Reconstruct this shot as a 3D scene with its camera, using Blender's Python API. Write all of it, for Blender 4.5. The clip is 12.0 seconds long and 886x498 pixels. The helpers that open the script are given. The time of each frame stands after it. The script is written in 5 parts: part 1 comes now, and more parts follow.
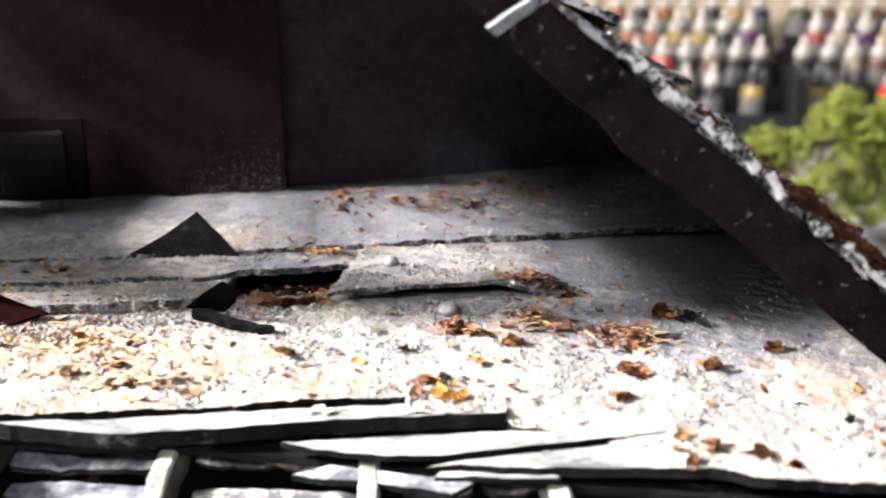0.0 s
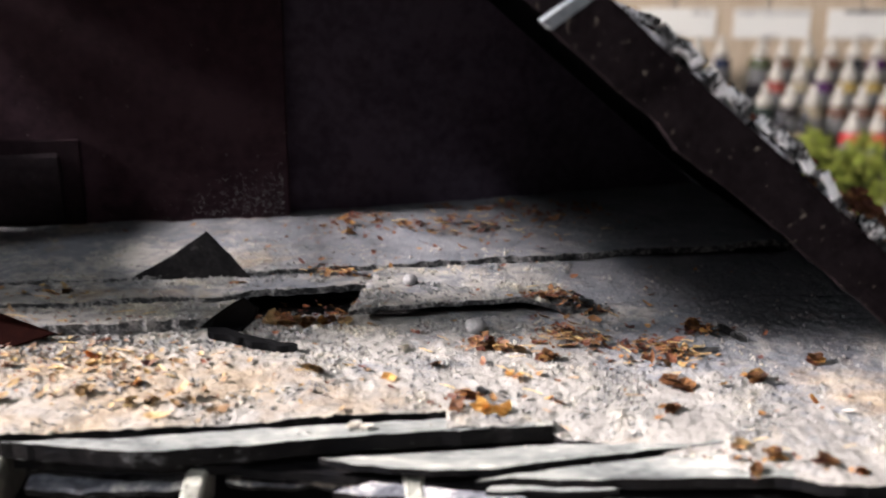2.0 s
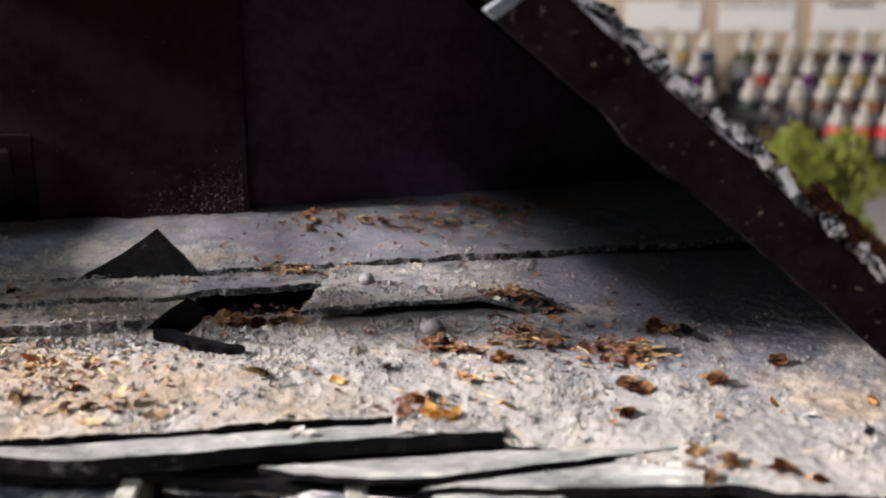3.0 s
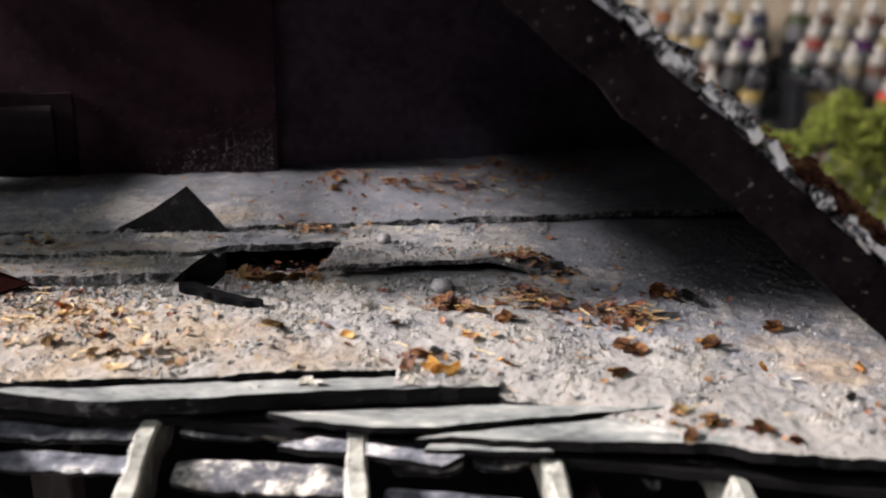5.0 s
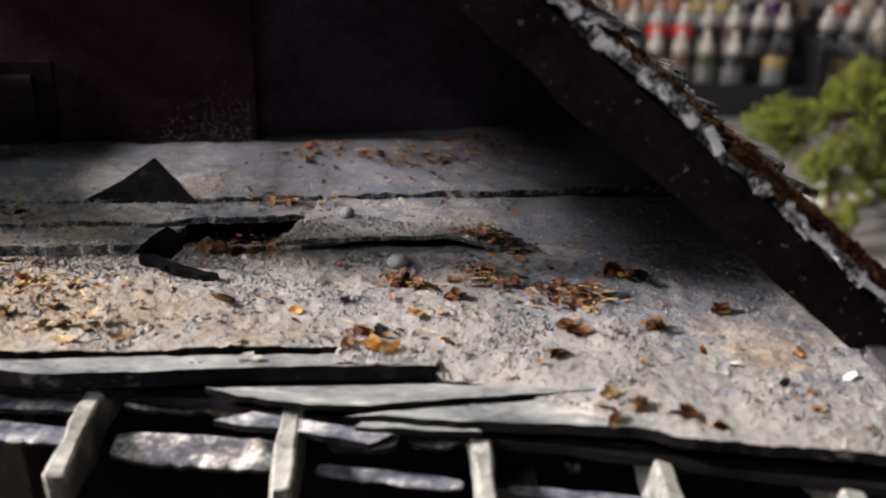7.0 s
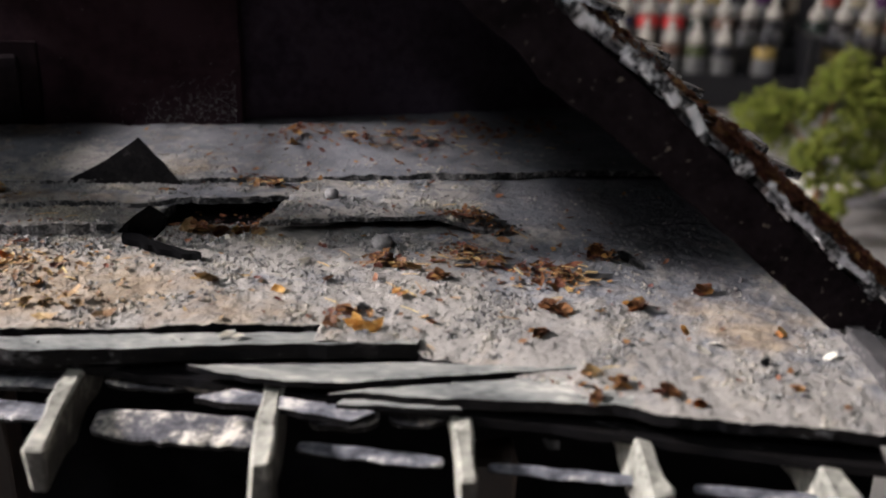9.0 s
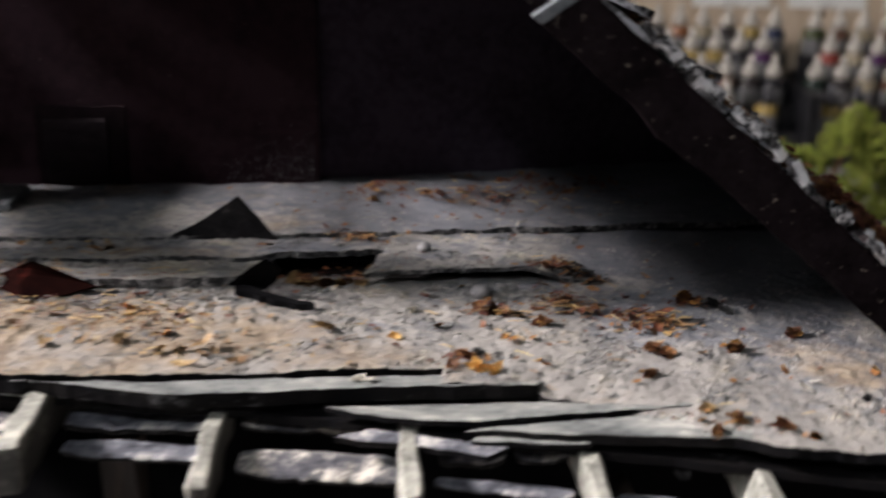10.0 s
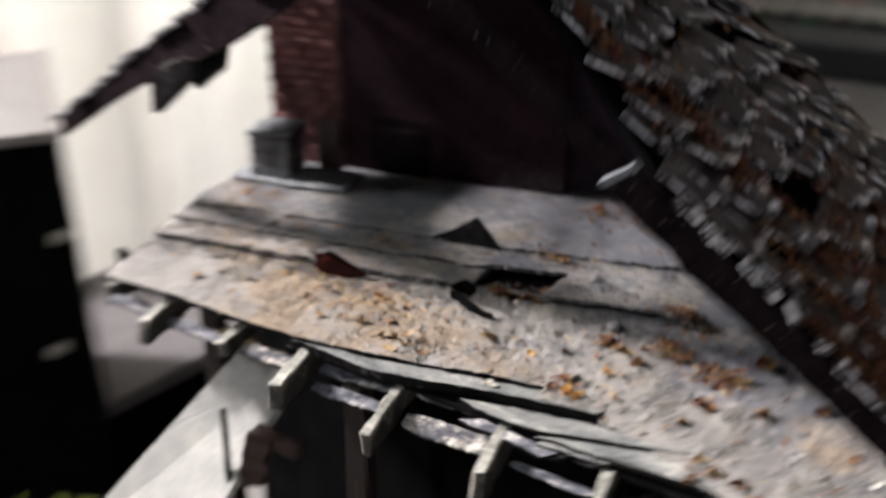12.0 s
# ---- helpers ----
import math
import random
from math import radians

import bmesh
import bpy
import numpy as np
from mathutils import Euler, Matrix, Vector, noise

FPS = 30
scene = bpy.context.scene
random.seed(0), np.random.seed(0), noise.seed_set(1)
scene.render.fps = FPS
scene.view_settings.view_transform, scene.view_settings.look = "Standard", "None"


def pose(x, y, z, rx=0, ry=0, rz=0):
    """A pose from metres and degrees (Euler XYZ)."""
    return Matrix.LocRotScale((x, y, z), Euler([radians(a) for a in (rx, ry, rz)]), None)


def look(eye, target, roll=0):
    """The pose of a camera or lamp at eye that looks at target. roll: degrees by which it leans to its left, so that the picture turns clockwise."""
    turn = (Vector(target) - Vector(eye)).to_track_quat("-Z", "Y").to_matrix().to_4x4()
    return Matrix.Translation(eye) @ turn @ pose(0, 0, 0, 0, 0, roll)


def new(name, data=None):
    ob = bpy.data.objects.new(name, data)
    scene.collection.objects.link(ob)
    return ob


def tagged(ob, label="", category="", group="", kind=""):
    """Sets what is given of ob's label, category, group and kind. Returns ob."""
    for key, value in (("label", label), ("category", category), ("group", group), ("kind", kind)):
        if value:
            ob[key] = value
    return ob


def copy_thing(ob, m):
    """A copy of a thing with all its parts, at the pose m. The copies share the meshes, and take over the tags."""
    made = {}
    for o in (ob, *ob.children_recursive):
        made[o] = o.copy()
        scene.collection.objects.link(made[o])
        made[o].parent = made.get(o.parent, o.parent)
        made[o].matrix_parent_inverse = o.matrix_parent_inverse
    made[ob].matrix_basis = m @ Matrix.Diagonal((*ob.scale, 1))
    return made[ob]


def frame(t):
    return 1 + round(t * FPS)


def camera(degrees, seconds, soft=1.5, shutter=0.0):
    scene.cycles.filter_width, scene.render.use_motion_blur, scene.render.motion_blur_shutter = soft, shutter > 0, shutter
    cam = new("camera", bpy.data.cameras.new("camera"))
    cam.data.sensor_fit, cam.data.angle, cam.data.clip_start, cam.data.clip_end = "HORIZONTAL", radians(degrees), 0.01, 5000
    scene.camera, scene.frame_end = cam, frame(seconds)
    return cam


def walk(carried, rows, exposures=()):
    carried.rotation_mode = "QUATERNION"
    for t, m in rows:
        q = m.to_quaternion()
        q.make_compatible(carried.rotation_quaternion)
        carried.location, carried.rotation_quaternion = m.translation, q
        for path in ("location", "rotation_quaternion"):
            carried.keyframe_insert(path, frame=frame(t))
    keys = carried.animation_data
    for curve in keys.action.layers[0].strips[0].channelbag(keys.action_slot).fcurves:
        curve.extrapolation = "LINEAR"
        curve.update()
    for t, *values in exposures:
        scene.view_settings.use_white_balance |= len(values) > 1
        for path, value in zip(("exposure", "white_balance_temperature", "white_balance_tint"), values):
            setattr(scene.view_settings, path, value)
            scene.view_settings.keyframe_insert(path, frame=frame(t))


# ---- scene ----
from mathutils.bvhtree import BVHTree

cam = camera(46.1, 12.0, soft=2.0, shutter=0.8)
ROWS = [
    (0.0, 0.0216, -0.1115, 0.2527, 70.71, 0.14, 15.05),
    (0.5, 0.0170, -0.1150, 0.2507, 71.90, -0.16, 14.51),
    (1.0, 0.0154, -0.1140, 0.2485, 73.24, -0.02, 13.65),
    (1.5, 0.0156, -0.1184, 0.2519, 73.38, 0.03, 13.26),
    (2.0, 0.0096, -0.1112, 0.2449, 73.66, -0.30, 12.68),
    (2.5, 0.0088, -0.1054, 0.2430, 73.06, -0.48, 11.79),
    (2.7, 0.0114, -0.1049, 0.2436, 73.33, -0.42, 11.90),
    (4.3, 0.0183, -0.1058, 0.2449, 71.93, -0.84, 13.86),
    (4.5, 0.0215, -0.1073, 0.2469, 71.21, -0.57, 14.60),
    (5.0, 0.0214, -0.1097, 0.2468, 71.01, -0.73, 15.07),
    (5.5, 0.0273, -0.1100, 0.2510, 70.21, -0.53, 16.08),
    (6.0, 0.0285, -0.1069, 0.2493, 69.66, -0.79, 16.41),
    (6.5, 0.0302, -0.1054, 0.2502, 69.23, -0.72, 16.60),
    (6.7, 0.0318, -0.1063, 0.2496, 69.07, -0.77, 16.75),
    (8.3, 0.0351, -0.1064, 0.2513, 68.19, -1.78, 16.83),
    (8.5, 0.0355, -0.1067, 0.2497, 68.38, -1.33, 16.64),
    (9.0, 0.0344, -0.1065, 0.2482, 68.33, -1.43, 16.52),
    (9.5, 0.0316, -0.1078, 0.2491, 68.18, -1.46, 16.50),
    (10.0, 0.0195, -0.1213, 0.2501, 71.53, -1.04, 15.87),
    (10.5, 0.0135, -0.1383, 0.2531, 71.39, -0.34, 16.16),
    (11.0, 0.0018, -0.1405, 0.2567, 71.34, -0.44, 16.80),
    (11.5, 0.0260, -0.1606, 0.2686, 71.58, 0.21, 23.99),
    (11.6, 0.0311, -0.1592, 0.2694, 71.11, 0.25, 24.80),
    (11.8, 0.0497, -0.1567, 0.2822, 67.91, 0.07, 30.11),
    (12.0, 0.0915, -0.1445, 0.3119, 63.99, 0.39, 40.80),
]
EXPOSURES = [(0.0, 1.55), (0.7, 1.5), (1.4, 1.1), (2.0, 0.78), (2.7, 0.52), (4.5, 0.42), (6.5, 0.18), (8.7, -0.14), (11.4, -0.12), (12.0, 0.05)]
walk(cam, [(t, pose(x, y, z, rx, ry, rz)) for t, x, y, z, rx, ry, rz in ROWS], EXPOSURES)

cam.data.dof.use_dof, cam.data.dof.focus_distance, cam.data.dof.aperture_fstop = True, 0.178, 22.0

# ---- light: low daylight through a bright window beside the model, a curtained window beyond, an added frontal fill, a pale room all round ----
world = bpy.data.worlds.new("room_light")
scene.world = world
world.use_nodes = True
world.node_tree.nodes["Background"].inputs[0].default_value = (0.75, 0.82, 1.0, 1)
world.node_tree.nodes["Background"].inputs[1].default_value = 0.6


def area_lamp(name, eye, target, size, power, colour, spread=180):
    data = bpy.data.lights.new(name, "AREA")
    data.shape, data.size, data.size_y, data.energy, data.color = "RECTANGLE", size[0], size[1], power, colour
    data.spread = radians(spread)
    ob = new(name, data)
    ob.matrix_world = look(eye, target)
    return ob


area_lamp("window_daylight", (-1.26, -0.338, 0.935), (-0.03, 0.05, 0.19), (0.18, 0.18), 13.6, (1.0, 0.92, 0.915), 84)
area_lamp("curtained_daylight", (-1.24, 0.85, 0.47), (0.0, 0.5, 0.3), (1.0, 0.66), 14, (0.93, 0.93, 1.0))
# unseen fill lamp added to lift the shadows from the front
area_lamp("far_window_daylight", (-0.422, -2.14, 2.18), (-0.05, 0.09, 0.19), (0.34, 0.32), 15.5, (0.90, 0.94, 1.0))

# ---- materials ----
def mat(name, stops, scale=300.0, rough=(0.6, 0.9), bump=0.3, fine=4.0, metal=0.0, spec=0.5, detail=8.0, random_tint=0.0, stretch=(1, 1, 1), bump_mm=0.3, spots=None):
    """Noise between colour stops, a finer grain over it, roughness and relief; sizes per metre."""
    m = bpy.data.materials.new(name)
    m.use_nodes = True
    nt, N, L = m.node_tree, m.node_tree.nodes, m.node_tree.links
    b = N["Principled BSDF"]
    tc, mp = N.new("ShaderNodeTexCoord"), N.new("ShaderNodeMapping")
    mp.inputs["Scale"].default_value = stretch
    L.new(tc.outputs["Object"], mp.inputs["Vector"])
    n1 = N.new("ShaderNodeTexNoise")
    n1.inputs["Scale"].default_value, n1.inputs["Detail"].default_value, n1.inputs["Roughness"].default_value = scale, detail, 0.62
    n2 = N.new("ShaderNodeTexNoise")
    n2.inputs["Scale"].default_value, n2.inputs["Detail"].default_value = scale * fine, 6
    for n in (n1, n2):
        L.new(mp.outputs[0], n.inputs["Vector"])
    mix = N.new("ShaderNodeMath")
    mix.operation = "MULTIPLY_ADD"
    L.new(n2.outputs["Fac"], mix.inputs[0])
    mix.inputs[1].default_value = 0.45
    sub = N.new("ShaderNodeMath")
    sub.operation = "SUBTRACT"
    L.new(n1.outputs["Fac"], sub.inputs[0])
    sub.inputs[1].default_value = 0.225
    L.new(sub.outputs[0], mix.inputs[2])
    ramp = N.new("ShaderNodeValToRGB")
    els = ramp.color_ramp.elements
    while len(els) < len(stops):
        els.new(0.5)
    for e, (p, c) in zip(els, stops):
        e.position, e.color = p, (*c, 1)
    L.new(mix.outputs[0], ramp.inputs[0])
    colour = ramp.outputs[0]
    if spots:
        sc, lo, col = spots
        v = N.new("ShaderNodeTexNoise")
        v.inputs["Scale"].default_value, v.inputs["Detail"].default_value = sc, 3
        L.new(mp.outputs[0], v.inputs["Vector"])
        r = N.new("ShaderNodeMapRange")
        r.inputs["From Min"].default_value, r.inputs["From Max"].default_value = lo, lo + (0.06 if sc > 100 else 0.25)
        L.new(v.outputs["Fac"], r.inputs["Value"])
        mx = N.new("ShaderNodeMixRGB")
        L.new(r.outputs[0], mx.inputs[0])
        L.new(colour, mx.inputs[1])
        mx.inputs[2].default_value = (*col, 1)
        colour = mx.outputs[0]
    if random_tint:
        oi, hsv, mr = N.new("ShaderNodeObjectInfo"), N.new("ShaderNodeHueSaturation"), N.new("ShaderNodeMapRange")
        L.new(oi.outputs["Random"], mr.inputs["Value"])
        mr.inputs["To Min"].default_value, mr.inputs["To Max"].default_value = 1 - random_tint, 1 + random_tint
        L.new(mr.outputs[0], hsv.inputs["Value"])
        L.new(colour, hsv.inputs["Color"])
        colour = hsv.outputs[0]
    L.new(colour, b.inputs["Base Color"])
    rr = N.new("ShaderNodeMapRange")
    rr.inputs["To Min"].default_value, rr.inputs["To Max"].default_value = rough
    L.new(n1.outputs["Fac"], rr.inputs["Value"])
    L.new(rr.outputs[0], b.inputs["Roughness"])
    b.inputs["Metallic"].default_value = metal
    b.inputs["Specular IOR Level"].default_value = spec
    if bump:
        bp = N.new("ShaderNodeBump")
        bp.inputs["Strength"].default_value, bp.inputs["Distance"].default_value = bump, bump_mm * 0.001
        L.new(mix.outputs[0], bp.inputs["Height"])
        L.new(bp.outputs[0], b.inputs["Normal"])
    return m


def islands(m, amount=0.35, hue=0.03):
    """Vary a material from piece to piece of one mesh."""
    N, L = m.node_tree.nodes, m.node_tree.links
    b = N["Principled BSDF"]
    src = b.inputs["Base Color"].links[0].from_socket
    g, hsv = N.new("ShaderNodeNewGeometry"), N.new("ShaderNodeHueSaturation")
    for sock, lo, hi in (("Value", 1 - amount, 1 + amount), ("Hue", 0.5 - hue, 0.5 + hue)):
        mr = N.new("ShaderNodeMapRange")
        mr.inputs["To Min"].default_value, mr.inputs["To Max"].default_value = lo, hi
        L.new(g.outputs["Random Per Island"], mr.inputs["Value"])
        L.new(mr.outputs[0], hsv.inputs[sock])
    L.new(src, hsv.inputs["Color"])
    L.new(hsv.outputs[0], b.inputs["Base Color"])
    return m


def plain(name, col, rough=0.5, metal=0.0, emit=0.0):
    m = bpy.data.materials.new(name)
    m.use_nodes = True
    b = m.node_tree.nodes["Principled BSDF"]
    b.inputs["Base Color"].default_value = (*col, 1)
    b.inputs["Roughness"].default_value, b.inputs["Metallic"].default_value = rough, metal
    if emit:
        b.inputs["Emission Color"].default_value = (*col, 1)
        b.inputs["Emission Strength"].default_value = emit
    return m


def dusty_slate(name):
    """Blue-grey slate under uneven tan and pale dust, crusted with grains and pocked with dark pits; back and right
    darkened for shade.
    """
    m = bpy.data.materials.new(name)
    m.use_nodes = True
    N, L = m.node_tree.nodes, m.node_tree.links
    b = N["Principled BSDF"]
    tc = N.new("ShaderNodeTexCoord")

    def tex(scale, detail=4.0, roughness=0.6):
        n = N.new("ShaderNodeTexNoise")
        n.inputs["Scale"].default_value, n.inputs["Detail"].default_value, n.inputs["Roughness"].default_value = scale, detail, roughness
        L.new(tc.outputs["Object"], n.inputs["Vector"])
        return n.outputs["Fac"]

    def span(sock, lo, hi, a=0.0, z=1.0):
        r = N.new("ShaderNodeMapRange")
        r.inputs["From Min"].default_value, r.inputs["From Max"].default_value = lo, hi
        r.inputs["To Min"].default_value, r.inputs["To Max"].default_value = a, z
        L.new(sock, r.inputs["Value"])
        return r.outputs[0]

    def calc(op, a, c):
        q = N.new("ShaderNodeMath")
        q.operation = op
        for k, v in enumerate((a, c)):
            if isinstance(v, float):
                q.inputs[k].default_value = v
            else:
                L.new(v, q.inputs[k])
        return q.outputs[0]

    def blend(fac, a, c):
        q = N.new("ShaderNodeMixRGB")
        L.new(fac, q.inputs[0])
        for k, v in ((1, a), (2, c)):
            if isinstance(v, tuple):
                q.inputs[k].default_value = (*v, 1)
            else:
                L.new(v, q.inputs[k])
        return q.outputs[0]

    grain, crust, patch, drift, tone = tex(950, 3), tex(330, 5, 0.7), tex(62, 6, 0.65), tex(17, 4), tex(120, 6, 0.7)
    sep = N.new("ShaderNodeSeparateXYZ")
    L.new(tc.outputs["Object"], sep.inputs[0])
    near = calc("ADD", span(sep.outputs["Y"], 0.004, 0.06, 0.15, -0.06), span(sep.outputs["Y"], 0.066, 0.084, 0.0, -0.12))  # dust thins from the eave; the back is darkened further for shade
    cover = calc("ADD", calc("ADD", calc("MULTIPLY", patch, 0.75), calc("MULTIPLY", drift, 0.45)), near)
    cover = calc("ADD", cover, calc("MULTIPLY", calc("SUBTRACT", crust, 0.5), 0.7))
    # right side thinner in dust, with the gable's shade put into the tone
    east = calc("MULTIPLY", span(sep.outputs["X"], -0.02, 0.02, 0.0, 1.0), span(sep.outputs["Y"], 0.026, 0.046, 0.0, -0.10))
    cover = calc("ADD", cover, east)
    slate = blend(span(tone, 0.35, 0.65), (0.115, 0.122, 0.142), (0.19, 0.192, 0.208))
    dust = blend(span(tone, 0.36, 0.64), (0.225, 0.213, 0.203), (0.335, 0.316, 0.292))
    tan = blend(span(crust, 0.4, 0.62), (0.20, 0.14, 0.085), (0.36, 0.28, 0.19))
    colour = blend(span(cover, 0.49, 0.63), slate, dust)
    west = calc("ADD", span(sep.outputs["X"], -0.10, -0.01, 0.15, -0.04), calc("ADD", span(sep.outputs["Y"], 0.02, 0.06, 0.03, -0.10), span(sep.outputs["X"], -0.13, -0.085, -0.2, 0.0)))
    colour = blend(span(calc("ADD", tex(38, 5, 0.65), west), 0.53, 0.66, 0.0, 0.75), colour, tan)
    colour = blend(span(calc("ADD", tex(210, 3), calc("MULTIPLY", calc("SUBTRACT", drift, 0.5), 0.3)), 0.68, 0.76, 0.0, 0.5), colour, (0.52, 0.49, 0.44))
    colour = blend(span(tex(360, 4, 0.65), 0.36, 0.28, 0.0, 0.6), colour, (0.08, 0.075, 0.078))
    L.new(colour, b.inputs["Base Color"])
    L.new(span(crust, 0.3, 0.7, 0.95, 0.6), b.inputs["Roughness"])
    b.inputs["Specular IOR Level"].default_value = 0.35
    height = calc("ADD", calc("MULTIPLY", crust, 0.9), calc("MULTIPLY", grain, 0.5))
    bp = N.new("ShaderNodeBump")
    bp.inputs["Strength"].default_value, bp.inputs["Distance"].default_value = 0.8, 0.0010
    L.new(height, bp.inputs["Height"])
    L.new(bp.outputs[0], b.inputs["Normal"])
    return m


WEDGE = mat("dark_brown_grey_shingle", [(0.35, (0.010, 0.0095, 0.0105)), (0.6, (0.024, 0.022, 0.023)), (0.75, (0.10, 0.095, 0.095))], 260, (0.7, 0.95), 0.6, 5, spec=0.1)
HATCH_SHADE = mat("hatch_shade_border", [(0.3, (0.011, 0.007, 0.0085)), (0.7, (0.020, 0.012, 0.0145))], 120, (0.8, 0.98), 0.4, spec=0.05)
HATCH = mat("dull_purple_grey_board", [(0.3, (0.014, 0.010, 0.012)), (0.6, (0.025, 0.018, 0.021)), (0.75, (0.036, 0.028, 0.031))], 180, (0.7, 0.95), 0.5, 5, spec=0.1)
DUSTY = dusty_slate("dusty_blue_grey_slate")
GRIT = islands(mat("grey_grit", [(0.32, (0.12, 0.121, 0.126)), (0.5, (0.215, 0.21, 0.205)), (0.66, (0.36, 0.325, 0.27))], 60, (0.7, 1.0), 0.2), 0.3, 0.02)
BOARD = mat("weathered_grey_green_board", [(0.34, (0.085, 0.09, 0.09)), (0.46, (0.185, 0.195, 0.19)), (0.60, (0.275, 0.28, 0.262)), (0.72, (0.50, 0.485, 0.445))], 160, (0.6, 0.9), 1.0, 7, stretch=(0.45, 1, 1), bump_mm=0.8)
EDGE = mat("black_wood_and_shade", [(0.35, (0.005, 0.005, 0.006)), (0.61, (0.009, 0.008, 0.008)), (0.74, (0.12, 0.12, 0.125))], 190, (0.4, 0.65), 0.8, 6, spec=0.06, bump_mm=0.7, stretch=(0.4, 1, 1))
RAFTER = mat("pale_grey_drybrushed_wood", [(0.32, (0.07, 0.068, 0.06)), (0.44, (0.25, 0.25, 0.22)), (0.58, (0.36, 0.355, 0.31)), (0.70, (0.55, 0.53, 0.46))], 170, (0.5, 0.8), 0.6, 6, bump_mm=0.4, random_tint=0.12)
BARGE = mat("dark_brown_speckled_board", [(0.3, (0.008, 0.0058, 0.0066)), (0.6, (0.019, 0.0138, 0.0155))], 200, (0.8, 0.98), 0.7, 5, spec=0.0, bump_mm=0.3, spots=(1000, 0.68, (0.26, 0.225, 0.18)))
SLATE = mat("glossy_dark_shingle", [(0.34, (0.008, 0.0065, 0.0065)), (0.52, (0.028, 0.021, 0.021)), (0.72, (0.14, 0.125, 0.13))], 180, (0.25, 0.5), 0.7, 5, bump_mm=0.5, random_tint=0.3)
MOSSY = islands(mat("brown_moss_flock", [(0.3, (0.06, 0.02, 0.011)), (0.6, (0.20, 0.075, 0.034))], 500, (0.8, 1), 0.4), 0.5, 0.03)
BRICK = mat("dark_red_brick", [(0.3, (0.11, 0.038, 0.04)), (0.55, (0.18, 0.068, 0.066)), (0.78, (0.34, 0.19, 0.18))], 160, (0.6, 0.9), 0.6, 6, random_tint=0.18, bump_mm=0.4)
MORTAR = mat("dark_mortar", [(0.3, (0.13, 0.052, 0.05)), (0.7, (0.22, 0.10, 0.095))], 300, (0.8, 1), 0.4)
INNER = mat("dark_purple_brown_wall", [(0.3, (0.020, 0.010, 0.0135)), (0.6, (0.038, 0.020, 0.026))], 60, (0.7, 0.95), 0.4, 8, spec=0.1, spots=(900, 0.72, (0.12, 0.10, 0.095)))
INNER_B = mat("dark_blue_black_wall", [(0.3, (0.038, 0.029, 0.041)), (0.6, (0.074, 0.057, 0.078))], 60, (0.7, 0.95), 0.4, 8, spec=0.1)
STONE = mat("grey_stone", [(0.3, (0.10, 0.11, 0.125)), (0.5, (0.19, 0.205, 0.22)), (0.72, (0.42, 0.43, 0.44))], 200, (0.5, 0.8), 0.6, 5, bump_mm=0.5)
LEAF = islands(mat("dry_brown_leaf", [(0.3, (0.06, 0.019, 0.010)), (0.5, (0.15, 0.054, 0.022)), (0.72, (0.31, 0.13, 0.05))], 450, (0.45, 0.8), 0.6), 0.55, 0.03)
LEAF_O = islands(mat("dry_orange_leaf", [(0.3, (0.28, 0.10, 0.028)), (0.48, (0.46, 0.21, 0.06)), (0.68, (0.62, 0.38, 0.16))], 450, (0.45, 0.75), 0.4), 0.18, 0.015)
LEAF_T = islands(mat("tan_seed_flakes", [(0.3, (0.13, 0.072, 0.032)), (0.55, (0.25, 0.15, 0.066)), (0.75, (0.44, 0.31, 0.16))], 350, (0.5, 0.8), 0.4), 0.45, 0.02)
LEAF_Y = mat("bright_yellow_leaf", [(0.3, (0.48, 0.20, 0.04)), (0.45, (0.66, 0.36, 0.08)), (0.62, (0.80, 0.58, 0.26))], 450, (0.4, 0.7), 0.4)
STRAW = islands(mat("pale_straw", [(0.3, (0.33, 0.20, 0.08)), (0.7, (0.62, 0.45, 0.22))], 450, (0.5, 0.8), 0.3), 0.4, 0.02)
LEAF_K = mat("charred_black_leaf", [(0.3, (0.008, 0.008, 0.009)), (0.7, (0.03, 0.03, 0.03))], 300, (0.5, 0.8), 0.4)
WHITE_CHIP = mat("white_chip", [(0.3, (0.5, 0.47, 0.4)), (0.7, (0.8, 0.78, 0.72))], 400, (0.5, 0.8), 0.3)
PEBBLE = mat("grey_pebble", [(0.3, (0.15, 0.15, 0.16)), (0.7, (0.30, 0.29, 0.29))], 500, (0.6, 0.9), 0.4)
RUST = mat("rusty_red_brown_metal", [(0.3, (0.012, 0.007, 0.006)), (0.6, (0.045, 0.018, 0.013))], 300, (0.6, 0.9), 0.5)
DRUM = mat("grey_green_painted_log", [(0.3, (0.32, 0.325, 0.31)), (0.55, (0.45, 0.45, 0.425)), (0.75, (0.58, 0.565, 0.51))], 80, (0.4, 0.65), 0.3, 8)
DARKWOOD = mat("dark_brown_timber", [(0.3, (0.006, 0.004, 0.003)), (0.6, (0.02, 0.012, 0.009)), (0.75, (0.06, 0.038, 0.026))], 140, (0.5, 0.8), 0.5, stretch=(1, 1, 0.25))
TABLE = mat("beige_table_top", [(0.3, (0.20, 0.19, 0.185)), (0.7, (0.27, 0.26, 0.245))], 12, (0.4, 0.6), 0.1)
RACK = plain("black_rack_plastic", (0.012, 0.012, 0.014), 0.4)
PINE = mat("pale_pine_board", [(0.3, (0.42, 0.32, 0.22)), (0.6, (0.52, 0.42, 0.31)), (0.8, (0.58, 0.49, 0.38))], 9, (0.5, 0.7), 0.1, stretch=(8, 1, 1))
CARD = plain("white_card", (0.75, 0.74, 0.70), 0.6)
